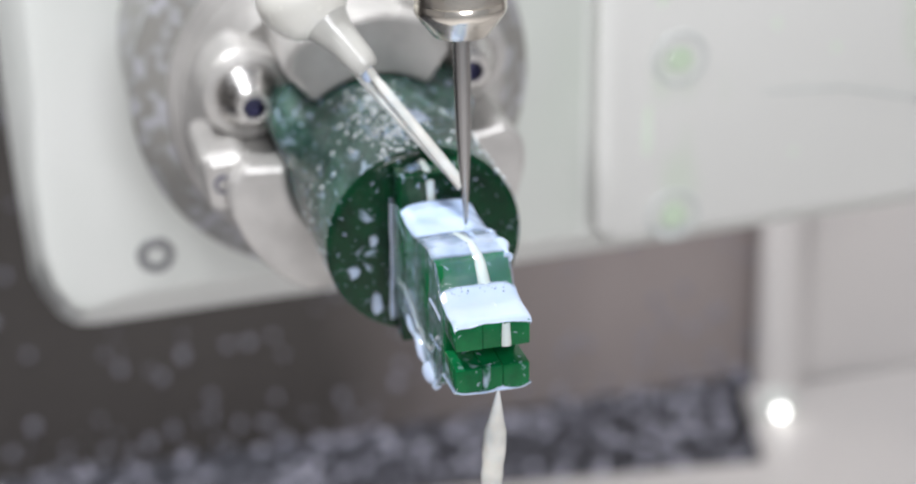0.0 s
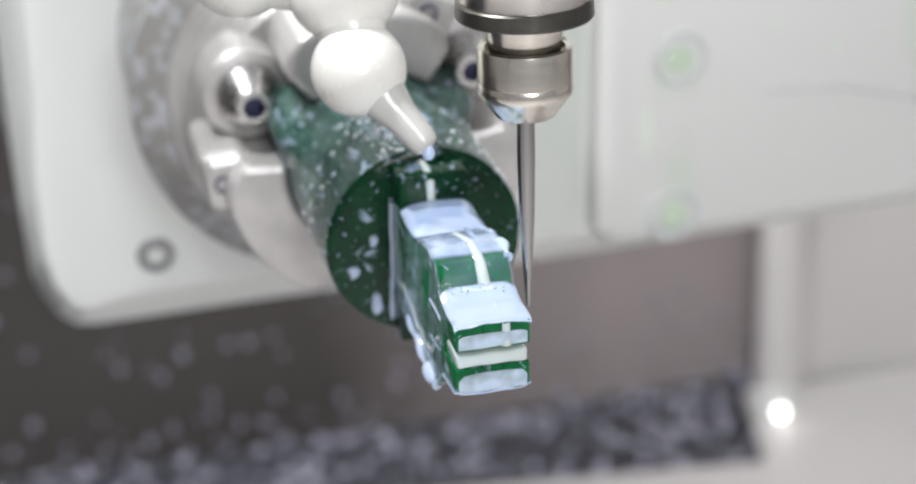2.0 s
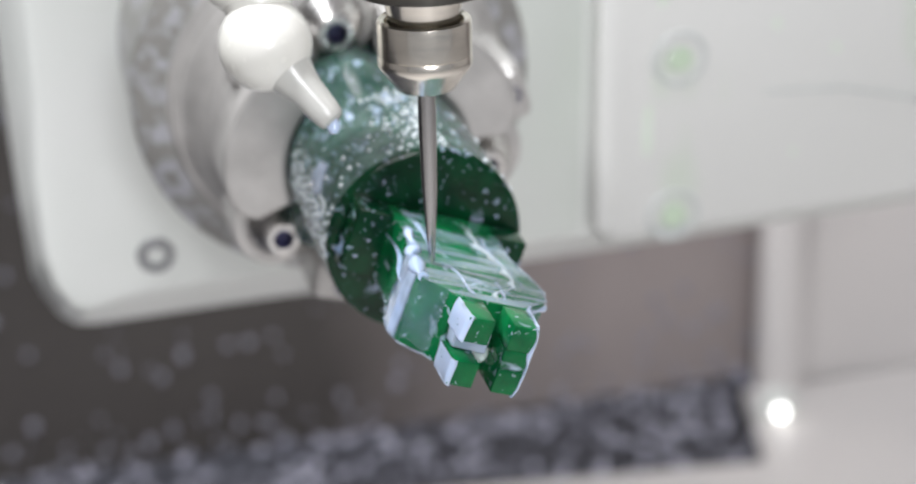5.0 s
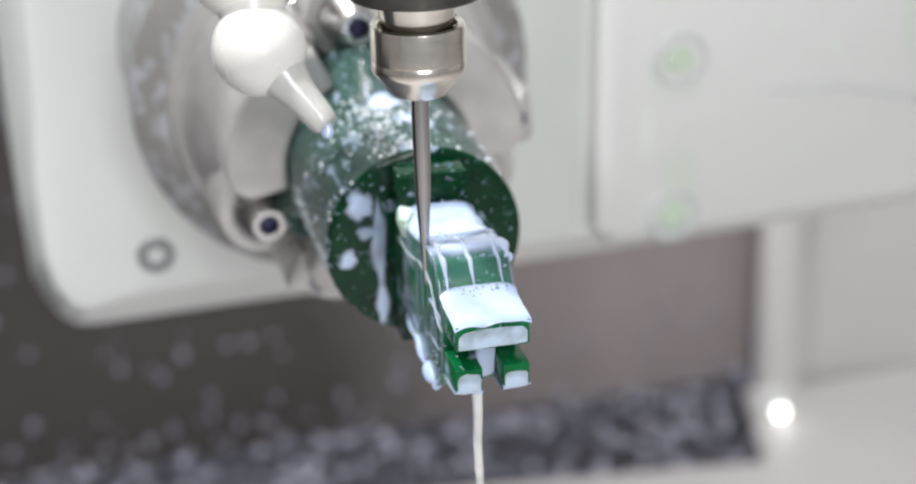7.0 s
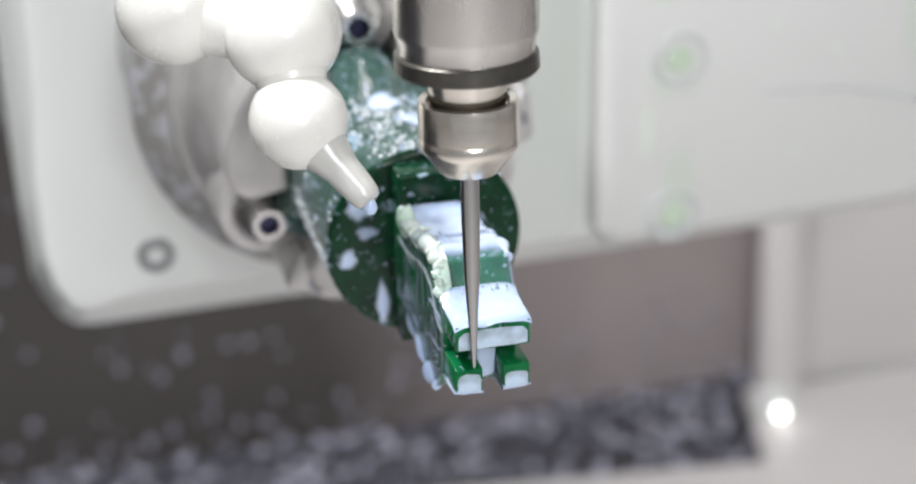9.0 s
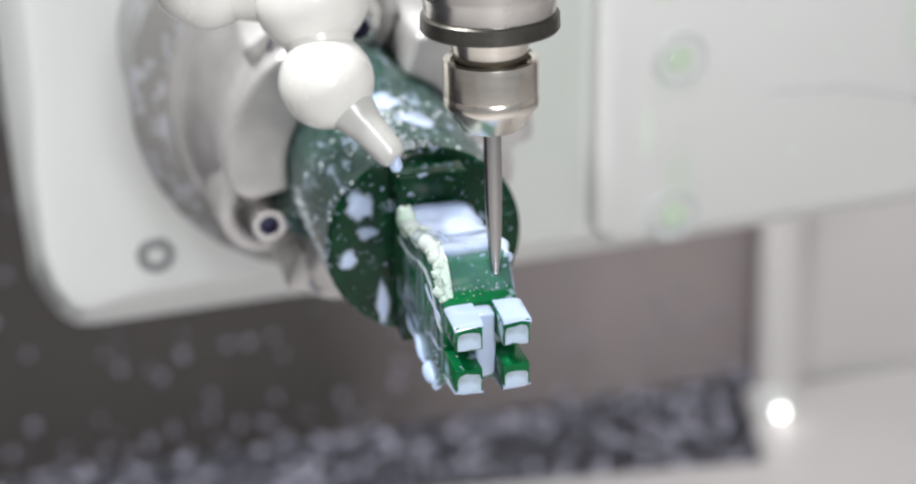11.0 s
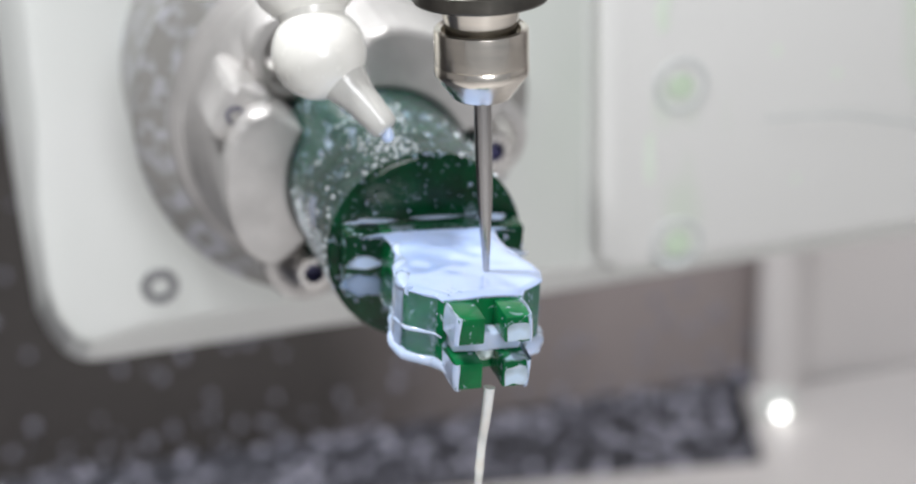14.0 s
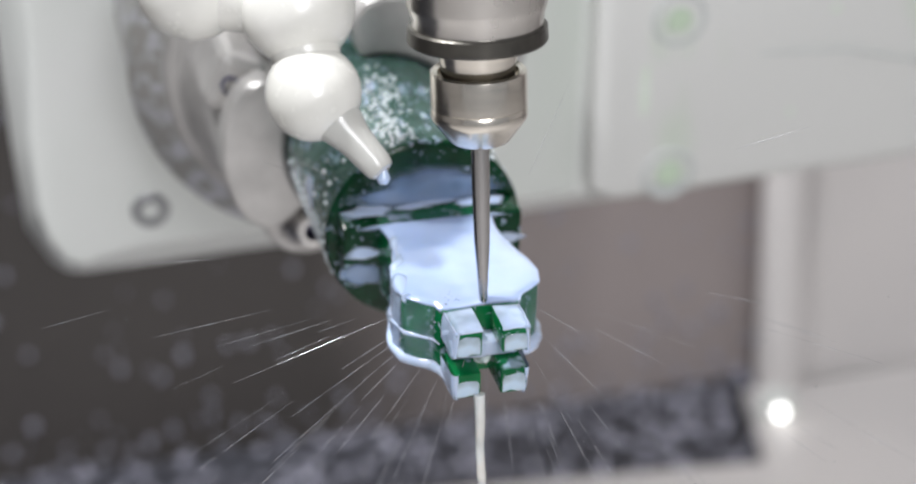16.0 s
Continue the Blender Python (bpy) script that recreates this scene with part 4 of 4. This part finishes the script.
def curl():
    """A lobe of liquid that leaps off the slab and curls down."""
    pts = [(-2.5, 0, -0.4), (0.5, -0.3, 0.4), (3.2, -0.9, 0.0), (5.2, -1.5, -1.8), (6.2, -2.0, -4.6), (6.2, -2.4, -7.8), (5.2, -2.6, -10.6), (4.2, -2.7, -12.6)]
    radii = (1.2, 2.0, 2.4, 2.5, 2.3, 1.8, 1.1, 0.3)
    fine, wide = [], []
    for i in range(len(pts) - 1):
        p0, p1, p2, p3 = (Vector(pts[min(max(k, 0), len(pts) - 1)]) for k in (i - 1, i, i + 1, i + 2))
        for j in range(5):
            u = j / 5
            fine.append((p1 * 2 + (p2 - p0) * u + (p0 * 2 - p1 * 5 + p2 * 4 - p3) * u * u + (p1 * 3 - p0 - p2 * 3 + p3) * u ** 3) * 0.5 * MM)
            wide.append((radii[i] + (radii[i + 1] - radii[i]) * u) * MM)
    bm = tube(fine, wide, 28)
    for v in bm.verts:
        v.co.y *= 2.2
    return tagged(link("coolant_splash", wobble(bm, 0.0012, 240, 4), SHEET), "curling lobe of white coolant leaving the wax", "coolant", "falling coolant", "stuff")


the_curl = curl()


def hanging_drop():
    bm = lathe([(0, -2.6 * MM), (0.9 * MM, -2.3 * MM), (1.35 * MM, -1.4 * MM), (1.1 * MM, -0.3 * MM), (0.7 * MM, 0.6 * MM), (0, 1.0 * MM)], "z", 24)
    bmesh.ops.scale(bm, verts=bm.verts[:], vec=(0.9, 0.9, 0.9))
    bmesh.ops.translate(bm, verts=bm.verts[:], vec=MOUTH)
    return tagged(link("coolant_drop", bm, MILKY), "white drop of coolant hanging at the nozzle mouth", "coolant", kind="stuff")


nozzle_drop = hanging_drop()



def ledge_pool(z, v, rz, rv, seed):
    """Coolant standing on the ledge behind the ring slab."""
    bm = bmesh.new()
    bmesh.ops.create_uvsphere(bm, u_segments=36, v_segments=16, radius=1)
    held = bm.verts.layers.float.new("depth")
    for p in bm.verts:
        k = 1 + 0.6 * noise.noise(Vector((p.co.y * 1.6, p.co.z * 1.6, seed))) + 0.3 * noise.noise(Vector((p.co.y * 4, p.co.z * 4, seed)))
        p[held] = 1 - (p.co.y ** 2 + p.co.z ** 2)
        p.co = Vector((6.3 + p.co.x * 0.55, v + p.co.y * rv * k, z + p.co.z * rz * k)) * MM
    return tagged(link("coolant_pool", bm, MILK_FILM), "shallow pool of milky coolant on the wax ledge", "coolant", "coolant on the blank", "stuff")


ledge_pools = [ledge_pool(-11.5, 43.6, 3.6, 2.2, 1.0), ledge_pool(10.4, 44.4, 4.8, 1.7, 2.0), ledge_pool(-1.0, 44.6, 5.5, 1.2, 3.0)]
late_ledge_pools = [ledge_pool(11.0, 43.2, 4.8, 2.6, 5.0), ledge_pool(3.0, 43.8, 3.6, 1.6, 6.0), ledge_pool(-8.5, 43.6, 4.6, 1.8, 7.0)]


def sheet(x, v, z, rx, rz, seed, mat, thick=0.4):
    """An uneven sheet of coolant spread on a face that looks along the axis."""
    bm = bmesh.new()
    bmesh.ops.create_uvsphere(bm, u_segments=72, v_segments=16, radius=1)
    held = bm.verts.layers.float.new("depth")
    for p in bm.verts:
        c = p.co
        k = 1 + 0.45 * noise.noise(Vector((c.x * 1.2, c.z * 1.2, seed))) + 0.25 * noise.noise(Vector((c.x * 3.2, c.z * 3.2, seed + 5)))
        p[held] = 1 - (c.x ** 2 + c.z ** 2)
        p.co = Vector((x + c.x * rx * k, v + c.y * thick, z + c.z * rz * k)) * MM
        r = (p.co.x ** 2 + p.co.z ** 2) ** 0.5
        if r > 0.0182:
            p.co.x *= 0.0182 / r
            p.co.z *= 0.0182 / r
    return tagged(link("coolant_pool", bm, mat), "sheet of milky coolant spread over the wax face", "coolant", "coolant on the blank", "stuff")


face_sheet = sheet(11.2, 45.6, 2.5, 7.0, 15.0, 3.0, MILK_FILM)
thin_sheet = sheet(9.2, 45.55, -0.5, 5.0, 15.5, 9.0, HAZE, 0.3)
step_sheets = [sheet(x, 38.75, k * 13.2, rx, 4.0, k + x, mat, 0.22) for k in (-1, 1) for x, rx, mat in ((0.6, 1.5, MILK_FILM), (-3.6, 2.8, HAZE))]


smears = [
    (sheet(8.9, 45.6, -1.0, 1.7, 10.0, 21.0, MILKY_THIN, 0.5), 5.4, 8.6),
    (sheet(8.4, 45.6, 11.5, 1.5, 5.5, 22.0, MILK_FILM, 0.6), 5.4, 12.8),
    (sheet(12.2, 45.6, -9.0, 3.0, 3.6, 23.0, MILKY_THIN, 0.4), 5.4, 12.8),
    (sheet(14.6, 45.6, 1.6, 2.0, 2.4, 24.0, MILKY_THIN, 0.4), 5.4, 12.8),
    (sheet(10.8, 45.6, -3.4, 2.6, 1.5, 25.0, MILKY_THIN, 0.4), 5.4, 12.8),
    (sheet(-13.6, 45.6, -4.5, 1.3, 1.6, 27.0, MILKY_THIN, 0.4), 0.0, 4.4),
    (sheet(-9.5, 45.6, -11.5, 1.2, 2.8, 28.0, MILKY_THIN, 0.4), 0.0, 4.4),
    (sheet(-9.8, 45.6, 1.5, 1.0, 1.4, 29.0, MILKY_THIN, 0.4), 0.0, 4.4),
]


def corner_run(k):
    """Coolant that runs down the corner between the ring slab and the round body."""
    pts = [Vector((k * 6.5, 45.4, 9.0 - 2.0 * i)) * MM for i in range(13)]
    bm = tube(pts, [(0.38 + 0.3 * noise.noise(Vector((i * 0.6, k, 3)))) * MM for i in range(13)], 12)
    return tagged(link("coolant_run", wobble(bm, 0.0003, 260, k), MILKY), "thin white run of coolant in a corner of the wax", "coolant", "coolant on the blank", "stuff")


corner_line = corner_run(-1)


def trickle_run():
    """Narrow trickle that runs along the slab and over the head."""
    pts = [Vector((-0.6, v, 15.8)) for v in (45.4, 43, 40.2)] + [Vector((-0.6, 39.5, 15.2)), Vector((-0.5, 39.5, 10.6))]
    pts += [Vector((-0.4 + 2.6 * (37 - v) / 37, v, half_at(v) - 0.45)) for v in (37, 33, 29, 25, 21, 17, 14.5, 12.6, 11, 9.6, 8, 5, 2, 1.0)]
    pts += [Vector((2.3, 0.8, z)) for z in (5.8, 4.4, 3.0, 1.9)]
    n = len(pts)
    bm = tube([p * MM for p in pts], [(1.1 + 0.25 * noise.noise(Vector((i * 0.7, 3, 0)))) * MM for i in range(n)], 12)
    return tagged(link("coolant_run", wobble(bm, 0.0002, 300, 1), CREAMY), "narrow trickle of coolant running over the wax", "coolant", "coolant on the blank", "stuff")


trickle = trickle_run()


def body_patch(angle, v, seed):
    """A white patch of coolant lying on the round body."""
    bm = bmesh.new()
    bmesh.ops.create_uvsphere(bm, u_segments=40, v_segments=20, radius=1)
    held = bm.verts.layers.float.new("depth")
    for p in bm.verts:
        c = p.co.copy()
        k = 1 + 0.5 * noise.noise(Vector((c.x * 1.3, c.y * 1.3, seed)))
        a, r = radians(angle) + c.x * k * 0.19, 18.6 + c.z * 0.35
        p[held] = 1.15 - (c.x ** 2 + c.y ** 2)
        p.co = Vector((r * math.cos(a), v + c.y * k * 5.0, r * math.sin(a))) * MM
    return tagged(link("coolant_pool", bm, MILKY_THIN), "white patch of coolant on the round wax body", "coolant", "coolant on the blank", "stuff")


films += [body_patch(276, 71, 1.0), body_patch(262, 60, 2.0), body_patch(84, 62, 3.0)]


def glint_dew():
    """Wet beads on top of the round wax body, pale to stand in for glints."""
    rnd = random.Random(23)
    pieces = []
    for i in range(760):
        top = i < 620
        # Most beads gather where the lamp's glitter falls at each turn of the work.
        a = radians((rnd.gauss(102, 9) if top else rnd.uniform(0, 360)) + (0, 180, -86)[i % 3])
        v = 47.0 + 34 * rnd.random() ** 1.1
        if not top:
            v = 46.5 + 24 * rnd.random()
        r = rnd.uniform(0.14, 0.5) * MM
        bm = bmesh.new()
        bmesh.ops.create_icosphere(bm, subdivisions=2, radius=r)
        bmesh.ops.scale(bm, verts=bm.verts[:], vec=(1, rnd.uniform(1, 1.7), 1))
        bmesh.ops.translate(bm, verts=bm.verts[:], vec=(0.01855 * math.cos(a), v * MM, 0.01855 * math.sin(a)))
        pieces.append(bm)
    return tagged(link("coolant_beads", join(*pieces), GLINT_DEW), "wet coolant beads on the wax body, coloured pale as glitter", "droplets", "coolant on the blank", "stuff")


body_beads = glint_dew()


def foam_blob():
    """A soft heap of foam at the rear corner of the slab."""
    bm = bmesh.new()
    bmesh.ops.create_icosphere(bm, subdivisions=5, radius=1)
    for v in bm.verts:
        k = 1 + 0.35 * noise.noise(v.co * 1.4) + 0.12 * noise.noise(v.co * 5)
        v.co = Vector((5.6 + v.co.x * 2.0 * k, 35.6 + v.co.y * 3.4 * k, -9.2 + v.co.z * 2.6 * k)) * MM
    return tagged(link("coolant_foam", bm, FOAM), CREAM, "foam", kind="stuff")


CREAM = "pale green foam lying on the wax edge"
foam_strip = film("coolant_foam", "bottom", 9.0, 38.4, 0.7, 2.2, FOAM, CREAM, 8.0, 0.55, 1.0, 3.0)
foam_coat = film("coolant_pool", "bottom", 4.4, 38.4, 0.38, 1.6, CREAM_THIN, WET, 9.0, -1.0, 1.0, 1.6)
foam_flank = foam_blob()

risers = [
    *[(ob, Vector((0, 4.0, 0)) * MM, [(4.9 if sz > 0 else 9.9, 16.0)]) for sz, ob in slots.items()],
    *[(ob, Vector((0, 3.0, 0)) * MM, [(t0, t1)]) for ob, t0, t1 in smears],
    (face_sheet, Vector((0, 3.0, 0)) * MM, [(14.4, 14.95)]),
    (web, Vector((0, 12.0, 0)) * MM, [(0.8, 4.7)]),
    (corner_line, Vector((4.0, 4.0, 0)) * MM, [(0.0, 4.4)]),
    (thin_sheet, Vector((0, 3.0, 0)) * MM, [(14.5, 16.0)]),
    *[(ob, Vector((0, 3.0, 0)) * MM, [(12.9, 16.0)]) for ob in step_sheets],
    (trickle, Vector((0, 12.0, -8.0)) * MM, [(0.0, 4.3)]),
    (waist_pool, Vector((0, 0, -4.0)) * MM, [(0.0, 4.6)]),
    (late_film, Vector((0, 0, 4.0)) * MM, [(6.9, 12.83)]),
    (foam_strip, Vector((-1.0, 0, 3.0)) * MM, [(7.4, 12.8)]),
    (foam_coat, Vector((0, 3.0, 5.0)) * MM, [(11.3, 12.8)]),
    (foam_flank, Vector((-3.0, 0, 0)) * MM, [(7.0, 12.8)]),
    (rising_pool, Vector((-4.0, 2.0, 0)) * MM, [(12.9, 16.0)]),
    *[(ob, Vector((-3.0, 10.0, 0)) * MM, [(14.4, 16.0)]) for ob in side_caps],
    *[(ob, Vector((-4.0, 2.0, 0)) * MM, [(12.9, 16.0)]) for ob in ledge_pools],
    *[(ob, Vector((-4.0, 2.0, 0)) * MM, [(14.5, 16.0)]) for ob in late_ledge_pools],
    *[(ob, Vector((5.0, 4.0, -z)) * MM, [(12.9, 16.0)]) for ob, z in low_runs],
    *[(ob, Vector((0, 0, 5.0)) * MM, [(4.6, 7.0)]) for ob in streak_lines],
    *[(ob, Vector((-3.0 if t0 < 11 else 3.0, 0, 6.0)) * MM, [(t0, 12.83)]) for ob, t0 in cream_runs],
    *[(ob, Vector((0, 10.0, -3.0 * s)) * MM, [(0.0, 4.7 if s > 0 else 9.7)]) for s, ob in bar_films.items()],
    *[(ob, Vector((0, 10.0, -3.0 * s)) * MM, [(4.8 if s > 0 else 9.8, 16.0)]) for s, pair in half_films.items() for ob in pair],
    (the_foam, Vector((-4.5, 0, 5.0)) * MM, [(7.4, 12.8)]),
]
# seconds, place in millimetres, turn in degrees and fall in millimetres of each throw
flights = [
    (thin_stream, [(1.4, 1.6, (-1.5, -8, 226.5), (0, 0, 0), 0), (6.9, 7.1, (0.5, -8, 226.5), (0, 0, 0), 0), (7.4, 7.6, (0.5, -8, 226.5), (0, 4, 0), 0),
                   (11.4, 11.6, (0, -8, 226.5), (0, 0, 0), 0), (13.4, 13.6, (2.4, -9, 227), (0, 0, 0), 0), (13.9, 14.1, (2.4, -9, 227), (0, 8, 0), 0), (15.4, 16.0, (0.6, -9, 226), (0, 0, 0), 0)]),
    (thick_stream, [(0.0, 0.05, (4.0, -9, 227), (0, 5, 0), 0), (0.9, 1.0, (-2.0, -8, 227), (0, 0, 0), 2), (3.0, 3.0, (0.5, -8, 228), (0, -4, 0), 0), 
                    (8.0, 8.0, (-6.5, -9, 231), (0, -16, 0), 0)]),
    (flung_streak, [(0.1, 0.1, (12, -8, 240), (0, -32, 0), 0), (8.0, 8.0, (-21, -9, 242), (0, 43, 0), 0), (11.3, 11.3, (-14, -9, 238), (0, 14, 0), 0), (12.2, 12.2, (-18, -9, 236), (0, 5, 0), 0)]),
    (side_stream, [(0.7, 0.8, (-10, 22, 224), (0, 0, 0), 1), (12.7, 12.8, (-9, 24, 224), (0, 5, 0), 0), (13.4, 13.6, (-8.0, 26, 226), (0, 0, 0), 1), (14.4, 14.6, (-5.5, 26, 226), (0, 0, 0), 1), (15.0, 15.1, (-4.5, 26, 224), (0, 0, 0), 1)]),
    (long_stream, [(3.4, 3.5, (-0.5, -12, 244), (0, -11, 0), 0), (6.3, 6.3, (-9, -6, 242), (0, -8, 0), 0), (7.1, 7.1, (-5, -8, 240), (0, -6, 0), 0), (8.5, 8.5, (-2, -12, 242), (0, -5, 0), 0)]),
    (short_drip, [(11.9, 12.1, (0, -8, 229), (0, 0, 0), 0), (12.4, 12.5, (0, -8, 229), (0, 0, 0), 1), (13.0, 13.05, (3.2, -8, 233.2), (0, 0, 0), 0)]),
    (down_spray, [(3.5, 3.5, (2, -8, 236), (0, 0, 0), 0), (8.5, 8.5, (0, -8, 236), (0, 0, 0), 0)]),
    (wide_spray, [(8.0, 8.0, (0, -5, 244), (0, 10, 0), 0), (11.4, 11.5, (6, 8, 250), (0, -50, 0), 1), (12.2, 12.2, (0, -5, 240), (0, 10, 0), 0), (15.9, 16.0, (3, -6, 246), (0, 0, 0), 1)]),
    (the_splash, [(0.1, 0.1, (6, -2, 243), (0, 25, -20), 0), (0.5, 0.5, (5.5, 1, 247), (0, 5, -15), 0), (1.3, 1.3, (6, -6, 235), (0, 45, -20), 0), (13.2, 13.2, (7, -2, 242), (0, 0, -15), 0),
                  (13.6, 13.6, (7, -2, 243), (0, -5, -15), 0)]),
]
the_spindle = spindle()
the_nozzle = nozzle()
the_jet = jet()


flights.append((the_curl, [(14.4, 14.5, (7.6, -5, 246), (0, 0, 0), 1)]))


def motions():
    walk(the_cradle, [(t, cradle_pose(t)) for t in TILT_TIMES])
    rows = [(t, work_pose(t)) for t in WORK_TIMES]
    for ob in (the_chuck, the_blank, the_run, other_run, pool_bubbles, body_beads, *films):
        walk(ob, rows)
    for ob, gone in ((chips[0], 4.8), (chips[1], 9.8)):
        held = [(t, work_pose(t)) for t in WORK_TIMES if t < gone] + [(gone, work_pose(gone))]
        x, y, z = work_pose(gone).translation
        walk(ob, held + [(gone + 0.2, pose(x + 0.01, y - 0.02, 0.10, 40, 20, 0)), (gone + 0.3, pose(x + 0.012, y - 0.03, 0.004, 80, 30, 0)),
                         (16.0, pose(x + 0.012, y - 0.03, 0.004, 80, 30, 0))])
    # lenses of coolant keep hanging downwards as the work turns
    hanging = [(ob, sx * 4.05, sz * 4.05, [(6.0, 12.8), (14.3 if sx > 0 else 14.8, 16.0)] if sz > 0 else [(9.9, 16.0)]) for (sx, sz), ob in patches.items()]
    hanging += [(bars[1], 0.0, 4.05, [(0.4, 4.25)]), (bars[-1], 0.0, -4.05, [(0.9, 4.25), (6.1, 9.7)])]
    for ob, x, z, shown in hanging:
        hung = sorted(set(WORK_TIMES) | {round(t + o, 3) for a, c in shown for t, o in ((a, -0.067), (a, 0), (c, 0), (c, 0.067)) if 0 <= t + o <= 16})
        walk(ob, [(t, work_pose(t) @ Matrix.Translation(Vector((x, -0.03 if any(a <= t <= c for a, c in shown) else 14.0, z)) * MM)
                   @ work_pose(t).to_3x3().inverted().to_4x4() @ cradle_pose(t).to_3x3().to_4x4()) for t in hung])
    path = [(r[0], spindle_pose(r[0])) for r in TOOL]
    walk(the_spindle, path)
    walk(the_nozzle, path)
    walk(nozzle_drop, path)
    times = sorted({round(r[0], 3) for r in TOOL} | {round(t + o, 3) for t0, t1 in BURSTS for t, o in ((t0, -0.067), (t0, 0), (t1, 0), (t1, 0.067)) if 0 <= t + o <= 16})
    jet_rows = []
    for t in times:
        on = any(t0 <= t <= t1 for t0, t1 in BURSTS)
        jet_rows.append((t, spindle_pose(t) @ Matrix.Translation(-JET_WAY * (0 if on else 0.065))))
    walk(the_jet, jet_rows)
    # liquid that rises to the surface, and sinks back
    for ob, sink, shown in risers:
        times = sorted(set(WORK_TIMES) | {round(t + o, 3) for a, c in shown for t, o in ((a, -0.067), (a, 0), (c, 0), (c, 0.067)) if 0 <= t + o <= 16})
        walk(ob, [(t, work_pose(t) @ Matrix.Translation(Vector((0, 0, 0)) if any(a <= t <= c for a, c in shown) else sink)) for t in times])
    # falling and flying coolant rests in the sump between two throws
    for ob, throws in flights:
        rest = pose(0.05, -0.25, 0.02)
        rows = [(0.0, rest)] if throws[0][0] > 0.1 else []
        for k, (t0, t1, at, angle, fall) in enumerate(throws):
            m = Matrix.Translation(Vector(at) * MM) @ pose(0, 0, 0, *angle)
            if t0 > 0.1:
                rows.append((t0 - 0.067, rest))
            rows.append((t0, m))
            if t1 > t0:
                rows.append((t1, Matrix.Translation((0, 0, -fall * MM)) @ m))
            if t1 < 15.9:
                rows.append((t1 + 0.067, rest))
        if rows[-1][0] < 16:
            rows.append((16.0, rest))
        walk(ob, rows)


motions()
